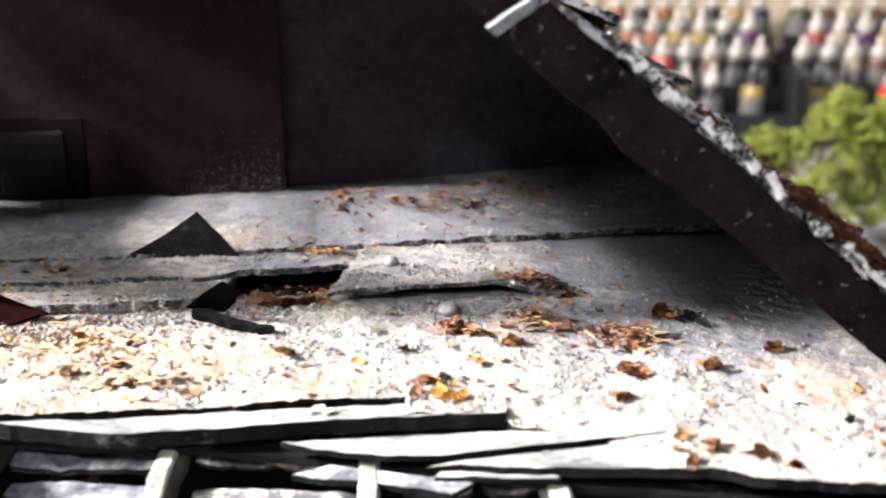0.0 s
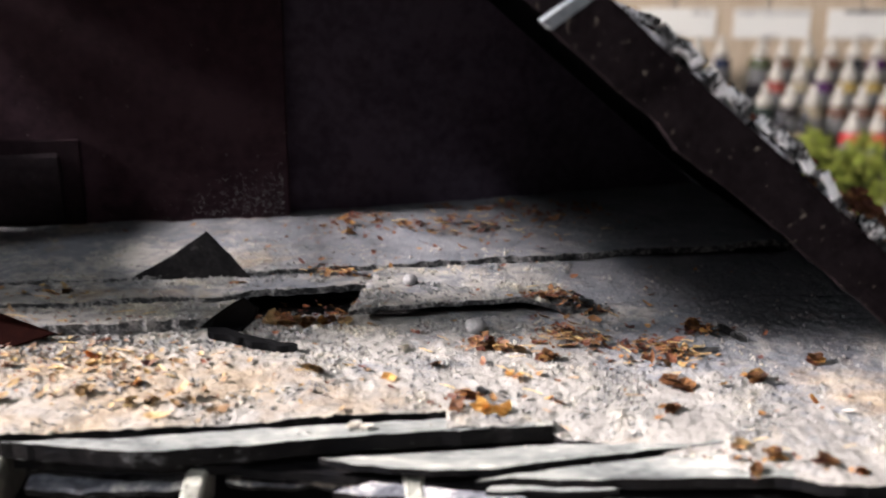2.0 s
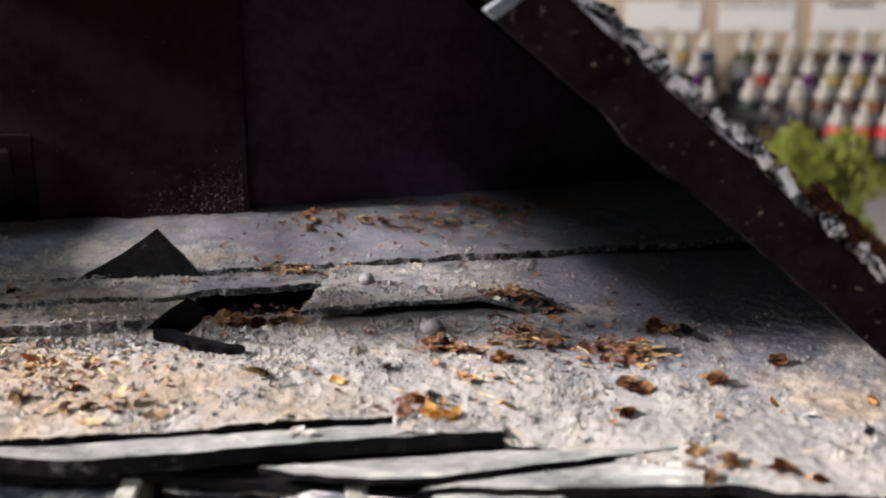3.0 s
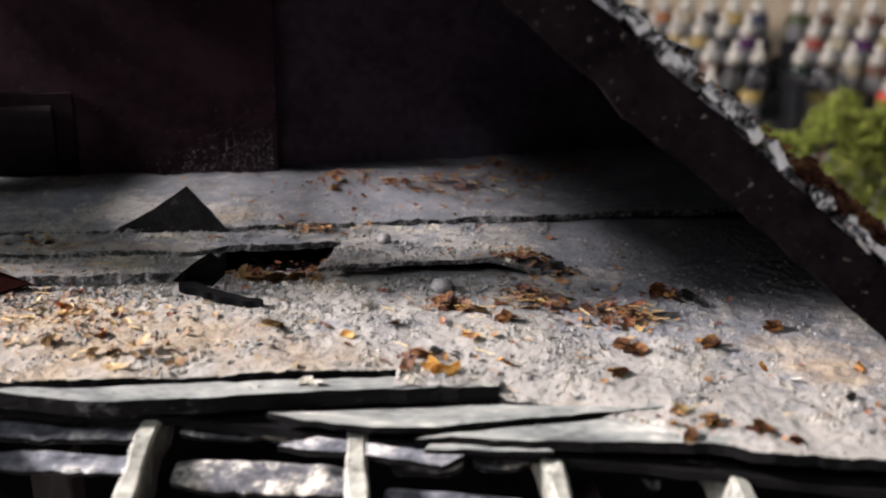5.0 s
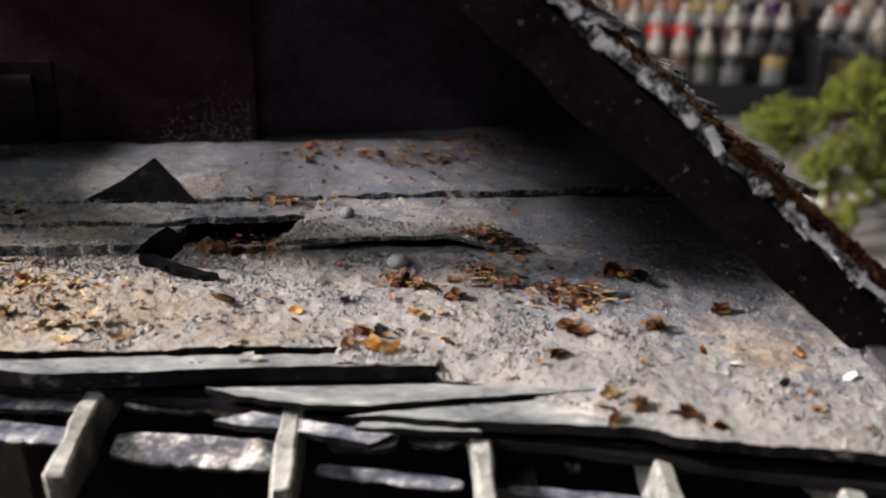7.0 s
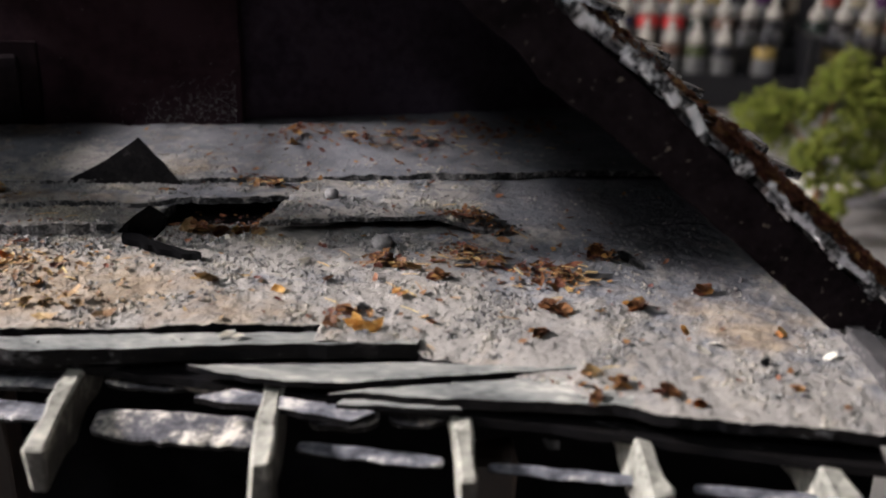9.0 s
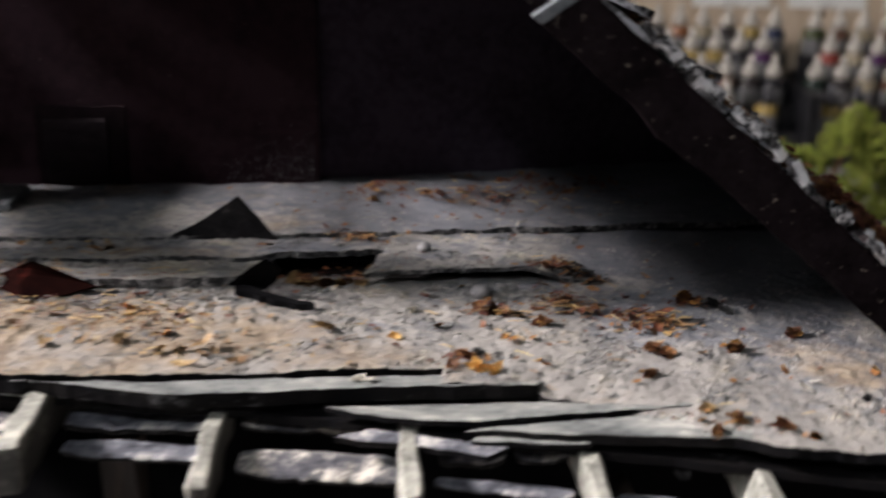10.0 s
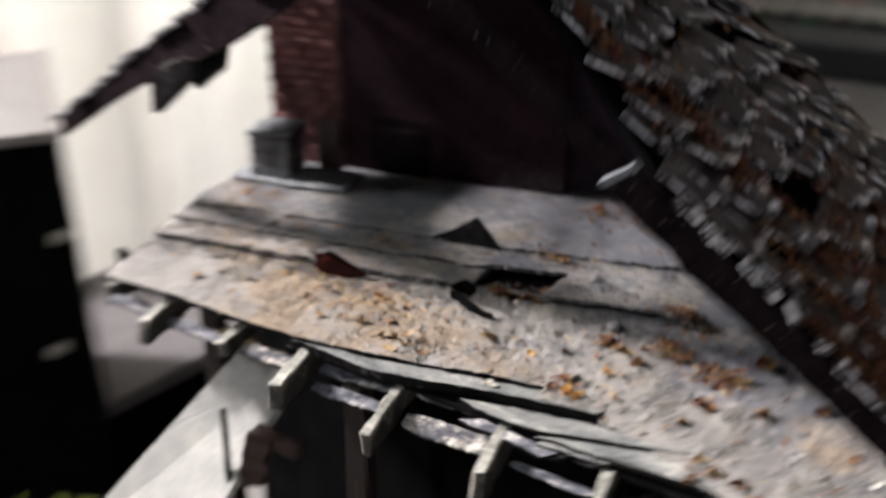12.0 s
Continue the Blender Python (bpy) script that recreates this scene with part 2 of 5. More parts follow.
CAPW = plain("white_plastic_cap", (0.40, 0.375, 0.33), 0.45)
CAPK = plain("black_plastic_cap", (0.02, 0.02, 0.025), 0.35)
LABEL = plain("pale_grey_label", (0.11, 0.11, 0.107), 0.5)
PRINT = plain("dark_print", (0.08, 0.08, 0.09), 0.6)
FOLIAGE = islands(mat("yellow_green_foam_foliage", [(0.3, (0.06, 0.078, 0.008)), (0.55, (0.16, 0.185, 0.02)), (0.75, (0.28, 0.30, 0.04))], 500, (0.8, 1), 0.6, bump_mm=1.0), 0.35, 0.015)
TRUNK = mat("orange_brown_wire_trunk", [(0.3, (0.12, 0.06, 0.025)), (0.7, (0.35, 0.18, 0.07))], 200, (0.6, 0.9), 0.4)
CURTAIN = mat("white_curtain", [(0.3, (0.70, 0.68, 0.62)), (0.7, (0.80, 0.79, 0.75))], 8, (0.7, 0.9), 0.1)
# daylight shines through the cloth
N, L = CURTAIN.node_tree.nodes, CURTAIN.node_tree.links
tr, mixer = N.new("ShaderNodeBsdfTranslucent"), N.new("ShaderNodeMixShader")
tr.inputs["Color"].default_value = (0.85, 0.82, 0.76, 1)
mixer.inputs[0].default_value = 0.55
L.new(N["Principled BSDF"].outputs[0], mixer.inputs[1])
L.new(tr.outputs[0], mixer.inputs[2])
L.new(mixer.outputs[0], N["Material Output"].inputs["Surface"])
DARKLID = mat("dark_grey_lid", [(0.3, (0.14, 0.13, 0.135)), (0.7, (0.20, 0.19, 0.195))], 25, (0.5, 0.8), 0.2)
BLACKBOX = mat("matt_black_and_shade", [(0.3, (0.003, 0.003, 0.0035)), (0.7, (0.007, 0.007, 0.0075))], 30, (0.6, 0.85), 0.2, spec=0.0)


RAFTER_SHADE = mat("shaded_rafter_face", [(0.35, (0.02, 0.019, 0.017)), (0.55, (0.05, 0.046, 0.04)), (0.72, (0.22, 0.21, 0.18))], 160, (0.5, 0.8), 0.6, 6, bump_mm=0.4)
GREY_BATTEN = mat("blue_grey_batten", [(0.34, (0.03, 0.03, 0.038)), (0.48, (0.11, 0.115, 0.135)), (0.58, (0.20, 0.20, 0.22)), (0.68, (0.55, 0.53, 0.50))], 160, (0.5, 0.8), 0.6, 5, bump_mm=0.5, spec=0.3)
GLOSS_BOARD = mat("whitewashed_grey_batten", [(0.34, (0.05, 0.05, 0.06)), (0.47, (0.10, 0.10, 0.112)), (0.55, (0.22, 0.21, 0.20)), (0.65, (0.58, 0.54, 0.48))], 240, (0.6, 0.9), 0.7, 5, bump_mm=0.5, spec=0.3)
CRUMBLY = mat("crumbly_slate_edge", [(0.38, (0.018, 0.018, 0.019)), (0.50, (0.075, 0.073, 0.075)), (0.62, (0.25, 0.24, 0.235))], 420, (0.7, 0.95), 1.0, 4, bump_mm=0.8)
CHIP = mat("dark_slate_chip", [(0.3, (0.022, 0.022, 0.025)), (0.6, (0.05, 0.048, 0.05)), (0.74, (0.20, 0.19, 0.19))], 250, (0.6, 0.9), 0.5, 5)
RUSTY_CHIP = mat("rust_edged_chip", [(0.3, (0.005, 0.002, 0.002)), (0.60, (0.010, 0.0035, 0.003)), (0.76, (0.05, 0.011, 0.009))], 200, (0.7, 0.95), 0.5, 5, spec=0.0)
SLATE_EDGE = mat("worn_glinting_shingle_edge", [(0.40, (0.012, 0.012, 0.013)), (0.47, (0.20, 0.195, 0.205)), (0.56, (0.72, 0.70, 0.74))], 170, (0.15, 0.4), 0.7, 5)
PLASTER = mat("pale_brown_plank", [(0.3, (0.03, 0.02, 0.018)), (0.6, (0.075, 0.055, 0.05))], 150, (0.6, 0.9), 0.5, 5)
TANSTONE = mat("tan_crumbling_stone", [(0.3, (0.20, 0.13, 0.07)), (0.6, (0.45, 0.34, 0.20))], 250, (0.7, 0.9), 0.5, 5)


# ---- building helpers ----
MM = 0.001


def link(name, bm, material, parent=None, label="", smooth=False):
    me = bpy.data.meshes.new(name)
    bmesh.ops.recalc_face_normals(bm, faces=bm.faces)
    bm.to_mesh(me)
    bm.free()
    for m in (material if isinstance(material, (list, tuple)) else [material]):
        me.materials.append(m)
    if smooth:
        me.polygons.foreach_set("use_smooth", [True] * len(me.polygons))
    ob = new(name, me)
    if parent:
        ob.parent = parent
    if label:
        tagged(ob, label)
    return ob


def part(name, bm, material, parent, label="", smooth=False):
    return link(name, bm, material, parent, label, smooth)


def empty(name, label, category, group="", kind="", at=(0, 0, 0)):
    ob = new(name)
    ob.empty_display_size = 0.01
    ob.location = at
    return tagged(ob, label, category, group, kind)


def box(size, m=None, bevel=0.0, segs=1, wobble=0.0, cuts=0):
    """A bevelled box about the origin, in metres, its edges worn by wobble."""
    bm = bmesh.new()
    bmesh.ops.create_cube(bm, size=1, matrix=Matrix.Diagonal((*size, 1)))
    if cuts:
        long = max(range(3), key=lambda i: size[i])
        es = [e for e in bm.edges if abs((e.verts[0].co - e.verts[1].co)[long]) > size[long] * 0.5]
        bmesh.ops.subdivide_edges(bm, edges=es, cuts=cuts)
    if bevel:
        sharp = [e for e in bm.edges if e.calc_face_angle(0) > 0.5]
        bmesh.ops.bevel(bm, geom=sharp, offset=bevel, segments=segs, affect="EDGES")
    if wobble:
        for v in bm.verts:
            v.co += Vector((random.uniform(-1, 1), random.uniform(-1, 1), random.uniform(-1, 1))) * wobble
    if m is not None:
        bm.transform(m)
    return bm


def cyl(r1, r2, depth, segs=20, m=None):
    bm = bmesh.new()
    bmesh.ops.create_cone(bm, cap_ends=True, segments=segs, radius1=r1, radius2=r2, depth=depth, matrix=Matrix.Translation((0, 0, depth / 2)))
    if m is not None:
        bm.transform(m)
    return bm


def lathe(profile, segs=20):
    """Turn (radius, height) pairs about z."""
    bm = bmesh.new()
    rings = []
    for r, z in profile:
        rings.append([bm.verts.new((r * math.cos(2 * math.pi * i / segs), r * math.sin(2 * math.pi * i / segs), z)) for i in range(segs)])
    for a, b in zip(rings, rings[1:]):
        for i in range(segs):
            bm.faces.new((a[i], a[(i + 1) % segs], b[(i + 1) % segs], b[i]))
    bm.faces.new(rings[0][::-1])
    bm.faces.new(rings[-1])
    return bm


def prism(corners, thick, cell=0.0, rough=0.0, seed=0.0, direction=(0, 0, -1)):
    """A plate with the given outline (metres) and a thickness, with a ragged edge."""
    pts = []
    for a, b in zip(corners, corners[1:] + corners[:1]):
        a, b = Vector(a), Vector(b)
        n = max(1, int((b - a).length / cell)) if cell else 1
        for i in range(n):
            p = a.lerp(b, i / n)
            if rough:
                p = p + Vector((noise.noise(p * 400 + Vector((seed, 0, 0))), noise.noise(p * 400 + Vector((0, seed, 7))), 0.3 * noise.noise(p * 300 + Vector((3, seed, 0))))) * rough
            pts.append(p)
    bm = bmesh.new()
    top = [bm.verts.new(p) for p in pts]
    low = [bm.verts.new(p + Vector(direction) * thick) for p in pts]
    bm.faces.new(top)
    bm.faces.new(low[::-1])
    n = len(pts)
    for i in range(n):
        bm.faces.new((top[i], low[i], low[(i + 1) % n], top[(i + 1) % n]))
    return bm


# ---- the lean-to roof: courses run 19 degrees off the eave ----
TURN = radians(19.0)
CU, SU = math.cos(TURN), math.sin(TURN)


def roof_z(x, y):
    return 183.9 + 0.0039 * x + 0.015 * y


def uv(u, v):
    """Roof coordinates (along the courses, up the roof) to plan, in mm."""
    return u * CU - v * SU, u * SU + v * CU


lean_to = empty("lean_to_roof", "dusty grey shingled lean-to roof of a ruined model cottage, strewn with dead leaves", "roof")


trees = []


def lerp_at(x, knots):
    for (xa, ya), (xb, yb) in zip(knots, knots[1:]):
        if x <= xb:
            return ya + (yb - ya) * (x - xa) / (xb - xa)
    return knots[-1][1]


def course(name, u0, u1, v0, v1, lift0, lift1, thick=1.5, ragged=1.0, material=None, skew0=0.0, skew1=0.0, seed=0.0, relief=0.35, step=1.3, keep=None, fade=None, rake=None, dip=None, edge=None):
    """One strip of shingle from v0 (front) to v1, its top lifted by lift0 at the front and lift1 at the back."""
    bm = bmesh.new()
    nu, nv = max(2, int((u1 - u0) / step)), max(2, int((v1 - v0) / step))
    rows = []
    for j in range(nv + 1):
        row = []
        f = j / nv
        for i in range(nu + 1):
            g = i / nu
            a, b = u0 + skew0 * f, u1 + skew1 * f
            u = a + (b - a) * g
            front = v0 + (lerp_at(u, rake) if rake else 0)
            v = front + (v1 - front) * f
            if j == 0:
                v += 1.2 * ragged * noise.noise(Vector((u * 0.12, seed, 0))) + 0.9 * ragged * noise.noise(Vector((u * 0.55, seed, 3))) + 0.5 * ragged * noise.noise(Vector((u * 1.4, seed, 6)))
            if i in (0, nu):
                u += 0.6 * ragged * noise.noise(Vector((v * 0.5, seed, 9 + i)))
            x, y = uv(u, v)
            up = lift0
            if fade:
                s = min(1, max(0, (u - fade[0]) / (fade[1] - fade[0])))
                up += (-1.3 - lift0) * s * s * (3 - 2 * s)
            z = roof_z(x, y) + up + (lift1 - up) * f
            z += relief * (noise.noise(Vector((u * 0.09, v * 0.09, seed))) * 1.3 + noise.noise(Vector((u * 0.45, v * 0.45, seed))) * 0.7 + noise.noise(Vector((u * 1.2, v * 1.2, seed))) * 0.35 + noise.noise(Vector((u * 2.4, v * 2.4, seed))) * 0.45)
            if dip and (deep := lerp_at(x, dip)) > 0:
                near = min(1, max(0, 1 - (y - front_at(x)) / 6))
                z -= deep * near * near * (3 - 2 * near)
            row.append(bm.verts.new((x * MM, y * MM, z * MM)))
        rows.append(row)
    for j in range(nv):
        for i in range(nu):
            bm.faces.new((rows[j][i], rows[j][i + 1], rows[j + 1][i + 1], rows[j + 1][i]))
    if keep:
        bmesh.ops.delete(bm, geom=[v for v in bm.verts if not keep(v.co.x / MM, v.co.y / MM)], context="VERTS")
        for q in bm.verts:
            if q.is_boundary and abs(q.co.y / MM - front_at(q.co.x / MM)) < 1.7:
                q.co.y = front_at(q.co.x / MM) * MM
    rim = bmesh.ops.extrude_edge_only(bm, edges=[e for e in bm.edges if e.is_boundary])["geom"]
    for q in rim:
        if isinstance(q, bmesh.types.BMVert):
            q.co.z -= thick * MM
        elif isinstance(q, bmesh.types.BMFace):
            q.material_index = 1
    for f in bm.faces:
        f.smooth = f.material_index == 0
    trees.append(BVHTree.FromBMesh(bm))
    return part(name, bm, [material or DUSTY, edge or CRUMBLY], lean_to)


def surface(x, y):
    """Height of the roof's top at a place in plan, in mm."""
    best = 181.0
    for tree in trees:
        place = tree.ray_cast(Vector((x * MM, y * MM, 0.23)), Vector((0, 0, -1)))[0]
        if place:
            best = max(best, place.z / MM)
    return best


def scatter_z(x, y):
    return surface(x, y) * MM


# deck under the shingles, cut along the eave
bm = prism([(-143 * MM, -6 * MM, 0.1790), (57 * MM, 9 * MM, 0.1800), (54 * MM, 30 * MM, 0.1802), (57 * MM, 37 * MM, 0.1804), (17 * MM, 154 * MM, 0.183), (-172 * MM, 150 * MM, 0.182), (-167 * MM, 48 * MM, 0.180), (-162 * MM, 30 * MM, 0.1795)], 1.2 * MM, 4 * MM, 0.6 * MM)
part("deck", bm, EDGE, lean_to)


FRONT = [(-170, -18), (-146, -16), (-139, -15), (-127, -12.6), (-114, -10.2), (-101, -8.6), (-88, -6.6), (-76, -4.2), (-66, -0.8), (-58, 1.2), (-50, 4.5), (-43, 7.1), (-30, 11.9), (-18.2, 15.9), (-17.0, 10.6), (-10, 12.6), (-3.4, 14.6), (-2.2, 13.2), (3, 13.4), (8, 12.6), (13, 11.0), (18, 10.4), (20, 7.8), (26, 7.2), (28, 6.6), (32, 6.0), (40, 7.4), (50, 8.9), (62, 10.3)]


def front_at(x):
    return lerp_at(x, FRONT) + 0.35 * noise.noise(Vector((x * 0.15, 4, 0))) + 0.25 * noise.noise(Vector((x * 0.7, 9, 0)))


def inside(x, y):
    """The roof's outline in plan: the worn eave in front, the open end on one side."""
    if y > 10 and x > (57.3 - 0.36 * (y - 23) if y < 37 else 59 - 0.344 * (y - 35.6)):
        return False
    front = front_at(x)
    side = -145 - 0.45 * (y + 9) if y < 35 else -165.5 - 0.12 * (y - 35)
    return y > front and x > side + 0.7 * noise.noise(Vector((y * 0.3, 2, 0)))


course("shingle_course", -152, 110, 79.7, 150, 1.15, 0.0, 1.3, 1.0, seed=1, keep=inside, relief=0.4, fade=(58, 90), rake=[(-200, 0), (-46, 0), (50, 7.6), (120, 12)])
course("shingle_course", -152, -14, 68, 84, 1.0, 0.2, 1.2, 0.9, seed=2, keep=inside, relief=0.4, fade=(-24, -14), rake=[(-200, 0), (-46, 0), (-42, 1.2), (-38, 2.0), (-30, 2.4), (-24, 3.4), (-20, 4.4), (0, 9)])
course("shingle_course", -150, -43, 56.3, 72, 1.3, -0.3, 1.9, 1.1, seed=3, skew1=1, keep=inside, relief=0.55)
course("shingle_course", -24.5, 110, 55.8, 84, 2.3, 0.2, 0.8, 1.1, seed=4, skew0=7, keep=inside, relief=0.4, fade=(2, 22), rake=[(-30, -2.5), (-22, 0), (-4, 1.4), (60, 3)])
# front rim coloured black for the shade in the crack below it
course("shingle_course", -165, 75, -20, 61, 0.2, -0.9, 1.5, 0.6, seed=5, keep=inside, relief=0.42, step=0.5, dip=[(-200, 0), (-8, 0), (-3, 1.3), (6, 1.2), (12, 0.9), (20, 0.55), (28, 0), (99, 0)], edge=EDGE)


# split boards along the eave
def board(corners, lift, thick, seed, material=BOARD):
    pts = [(c[0] * MM, c[1] * MM, (roof_z(c[0], c[1]) + lift + (c[2] if len(c) > 2 else 0)) * MM) for c in corners]
    bm = prism(pts, thick * MM, 1.1 * MM, 0.4 * MM, seed)
    # black sides: dark paint and the shade under the eave in one colour
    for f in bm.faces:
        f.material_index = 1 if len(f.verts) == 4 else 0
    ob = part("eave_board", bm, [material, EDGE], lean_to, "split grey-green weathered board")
    bm = bmesh.new()
    bm.from_mesh(ob.data)
    trees.append(BVHTree.FromBMesh(bm))
    bm.free()
    return ob


board([(-80, -6.2, -0.7), (-73.5, -5.0, -0.5), (-64, -4.6, -0.4), (-55, -4.1, -0.4), (-46, -0.9, -0.4), (-40.5, 1.1, -0.4), (-34, 4.0, -0.4), (-21, 8.8, -0.3), (-14, 11.0, -0.15), (-3.3, 14.4, -0.1), (-3.6, 17, -0.6), (-17, 15.2, -1.1), (-18.2, 14.9, -1.0), (-30, 10.9, -1.0), (-43, 6.1, -1.0), (-50, 3.5, -1.0), (-58, 0.2, -1.0), (-66, -1.8, -1.0), (-76, -5.0, -1.0)], 0.0, 2.3, 1)
# all-black board added to keep the gap beneath dark
board([(-72, -3.6), (-58, -2.4), (-46, 0.4), (-30, 7.2), (-5, 14), (-5, 16), (-40, 12), (-70, 1)], -3.6, 1.2, 8, EDGE)
board([(-31.8, 2.4, -1.9), (-28, 1.7, -1.8), (-22, 1.5, -1.7), (-17, 1.9, -1.6), (-12.7, 3.0, -1.5), (-7.6, 4.3, -1.3), (-0.3, 7.5, -1.0), (4.5, 9.2, -0.8), (14, 12.8, -0.4), (18.4, 14.6, -0.1), (16, 17.5, -0.7), (2, 14.6, -1.9), (-12, 11, -2.9), (-25, 6.6, -3.0)], 0.0, 0.9, 2)
board([(-11.5, 1.9, -2.5), (-7, 3.1, -2.2), (0.5, 3.9, -1.9), (5, 4.5, -1.6), (13, 5.6, -1.1), (19.8, 6.5, -0.6), (26.6, 7.1, -0.2), (26, 14, -0.4), (19, 14.6, -0.6), (14, 12.1, -0.9), (4.5, 8.5, -1.5), (-0.3, 6.8, -1.8), (-7.6, 3.7, -2.2)], 0.0, 1.5, 3)
board([(-10, 1.0, -2.7), (-5, 2.2, -2.6), (1, 2.9, -2.4), (6, 4.0, -2.2), (2, 6, -2.4), (-9, 4, -2.7)], -0.5, 0.7, 9)
board([(-29, -1.4, -0.2), (-18, -0.6), (-7, -1.2, 0.4), (-5, 2.0, 0.4), (-25, 2.0)], -4.2, 0.9, 4, GREY_BATTEN)


# the roof's edge below the gable: a slate strip and the ledge beyond it
bm = prism([tuple(c * MM for c in p) for p in ((50.2, 39.2, 187.0), (61.6, 9.0, 186.0), (64.0, 9.8, 186.0), (52.8, 39.8, 187.0))], 7 * MM, 1.6 * MM, 0.35 * MM, 4.0)
part("edge_strip", bm, [CHIP], lean_to, "dark blue-grey slate strip along the roof's edge")
bm = prism([tuple(c * MM for c in p) for p in ((53, 41, 184.6), (64, 10.2, 183.8), (78, 15, 183.6), (68, 46, 184.4))], 4 * MM, 2 * MM, 0.5 * MM, 6.0)
trees.append(BVHTree.FromBMesh(bm))
part("ledge", bm, DUSTY, lean_to)


# rafter tails under the eave
def rafter(x, y0, y1, w, h, drop, rise, seed):
    random.seed(seed)
    length = math.hypot((y0 - y1) * SU / CU, y0 - y1)
    whole = length + 25
    bm = box((w * MM, whole * MM, h * MM), None, 0.4 * MM, 1, 0.0, 11)
    for v in bm.verts:
        v.co += Vector((noise.noise(v.co * 350 + Vector((seed, 0, 0))), noise.noise(v.co * 500 + Vector((0, seed, 0))) * 0.6, noise.noise(v.co * 350 + Vector((0, 0, seed))))) * 0.55 * MM
        if v.co.y < -whole * MM * 0.45:
            v.co.y += 1.6 * MM * (0.5 + v.co.z / (h * MM)) * (1 if seed % 2 else -0.4)
    # pale top and left, dark elsewhere: lit and shaded faces as colour
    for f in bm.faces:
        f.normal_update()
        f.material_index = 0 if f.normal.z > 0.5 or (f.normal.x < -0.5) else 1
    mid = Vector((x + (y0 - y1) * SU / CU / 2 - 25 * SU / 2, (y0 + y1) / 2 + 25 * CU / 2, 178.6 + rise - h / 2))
    ob = part("rafter_tail", bm, [RAFTER, RAFTER_SHADE], lean_to, "pale grey dry-brushed rafter tail, ends and far sides coloured as shaded")
    ob.matrix_basis = Matrix.Translation(mid * MM) @ Matrix.Rotation(TURN, 4, "Z") @ Matrix.Rotation(radians(drop), 4, "X")
    return ob


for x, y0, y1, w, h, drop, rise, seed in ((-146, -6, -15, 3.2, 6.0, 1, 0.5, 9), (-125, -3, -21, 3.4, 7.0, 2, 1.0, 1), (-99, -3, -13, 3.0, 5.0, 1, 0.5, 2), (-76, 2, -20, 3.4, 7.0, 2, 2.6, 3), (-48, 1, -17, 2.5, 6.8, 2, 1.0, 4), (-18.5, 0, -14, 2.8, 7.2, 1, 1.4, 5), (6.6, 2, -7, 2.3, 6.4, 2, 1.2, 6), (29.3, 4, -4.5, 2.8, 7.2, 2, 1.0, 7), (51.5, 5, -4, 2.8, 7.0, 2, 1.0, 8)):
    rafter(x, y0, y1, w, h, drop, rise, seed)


# short split battens wedged between the rafters, below the eave
def batten(x0, y0, x1, y1, z, deep, thick, tilt, seed, material):
    a, b = Vector((x0, y0, z)), Vector((x1, y1, z + 0.3))
    long = (b - a).length
    bm = box((long * MM, deep * MM, thick * MM), None, 0.35 * MM, 1, 0.0, max(6, int(long / 1.3)))
    wave = 0.3 if deep < 2.6 else 0.7
    for v in bm.verts:
        q = v.co * 1000
        rag = wave * noise.noise(Vector((q.x * 0.9, seed, 0 if q.y < 0 else 5)))
        v.co.y += (rag * 0.8 + 0.5 * wave * noise.noise(Vector((q.x * 0.25, seed, 3)))) * MM * (1 if q.y < 0 else 0.5)
        v.co.y *= 1 - 0.4 * abs(q.x * 2 / long) ** 5
        v.co.z += noise.noise(Vector((q.x * 0.35, q.y * 0.4, seed))) * 0.5 * wave * MM
    # pale upper faces, black others: light and shade put into the colours
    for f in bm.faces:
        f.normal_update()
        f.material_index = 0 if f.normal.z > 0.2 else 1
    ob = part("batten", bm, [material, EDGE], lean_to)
    ob.matrix_basis = Matrix.Translation((a + b) / 2 * MM) @ Matrix.Rotation(math.atan2(y1 - y0, x1 - x0), 4, "Z") @ Matrix.Rotation(radians(tilt), 4, "X")
    return ob


for k, (x0, y0, x1, y1, z, deep, thick, tilt, m) in enumerate((
        (-143, -14, -124, -11, 175, 3.6, 1.4, 8, GREY_BATTEN), (-121, -12, -97, -9, 175, 3.6, 1.4, 8, GREY_BATTEN), (-94, -8.5, -75, -4.8, 175, 4.5, 1.5, 8, GLOSS_BOARD),
        (-71, -2.6, -49, 3.4, 175.6, 4.4, 1.5, 10, GREY_BATTEN), (-68, -8, -46, -3.6, 174.4, 3.8, 1.3, 10, GREY_BATTEN),
        (-45.5, 4.0, -23, 9.6, 176.4, 4.6, 1.2, 12, GLOSS_BOARD), (-42.5, -4.0, -17.5, 0.6, 174.3, 5.4, 1.5, 16, GLOSS_BOARD),
        (-16, 6.4, -7, 9.4, 175, 5.5, 1.8, 18, GREY_BATTEN), (-5.5, 9.2, 2, 11, 175.4, 4.0, 1.4, 14, GREY_BATTEN),
        (-14.5, -1.2, 4.5, 1.2, 174.6, 2.4, 1.0, 10, GREY_BATTEN), (10, 1.8, 30, 5, 174.8, 1.9, 0.9, 8, GREY_BATTEN), (35, 5, 53, 8, 175, 1.9, 0.9, 8, GREY_BATTEN))):
    batten(x0, y0, x1, y1, z, deep, thick, tilt, k * 7.3, m)

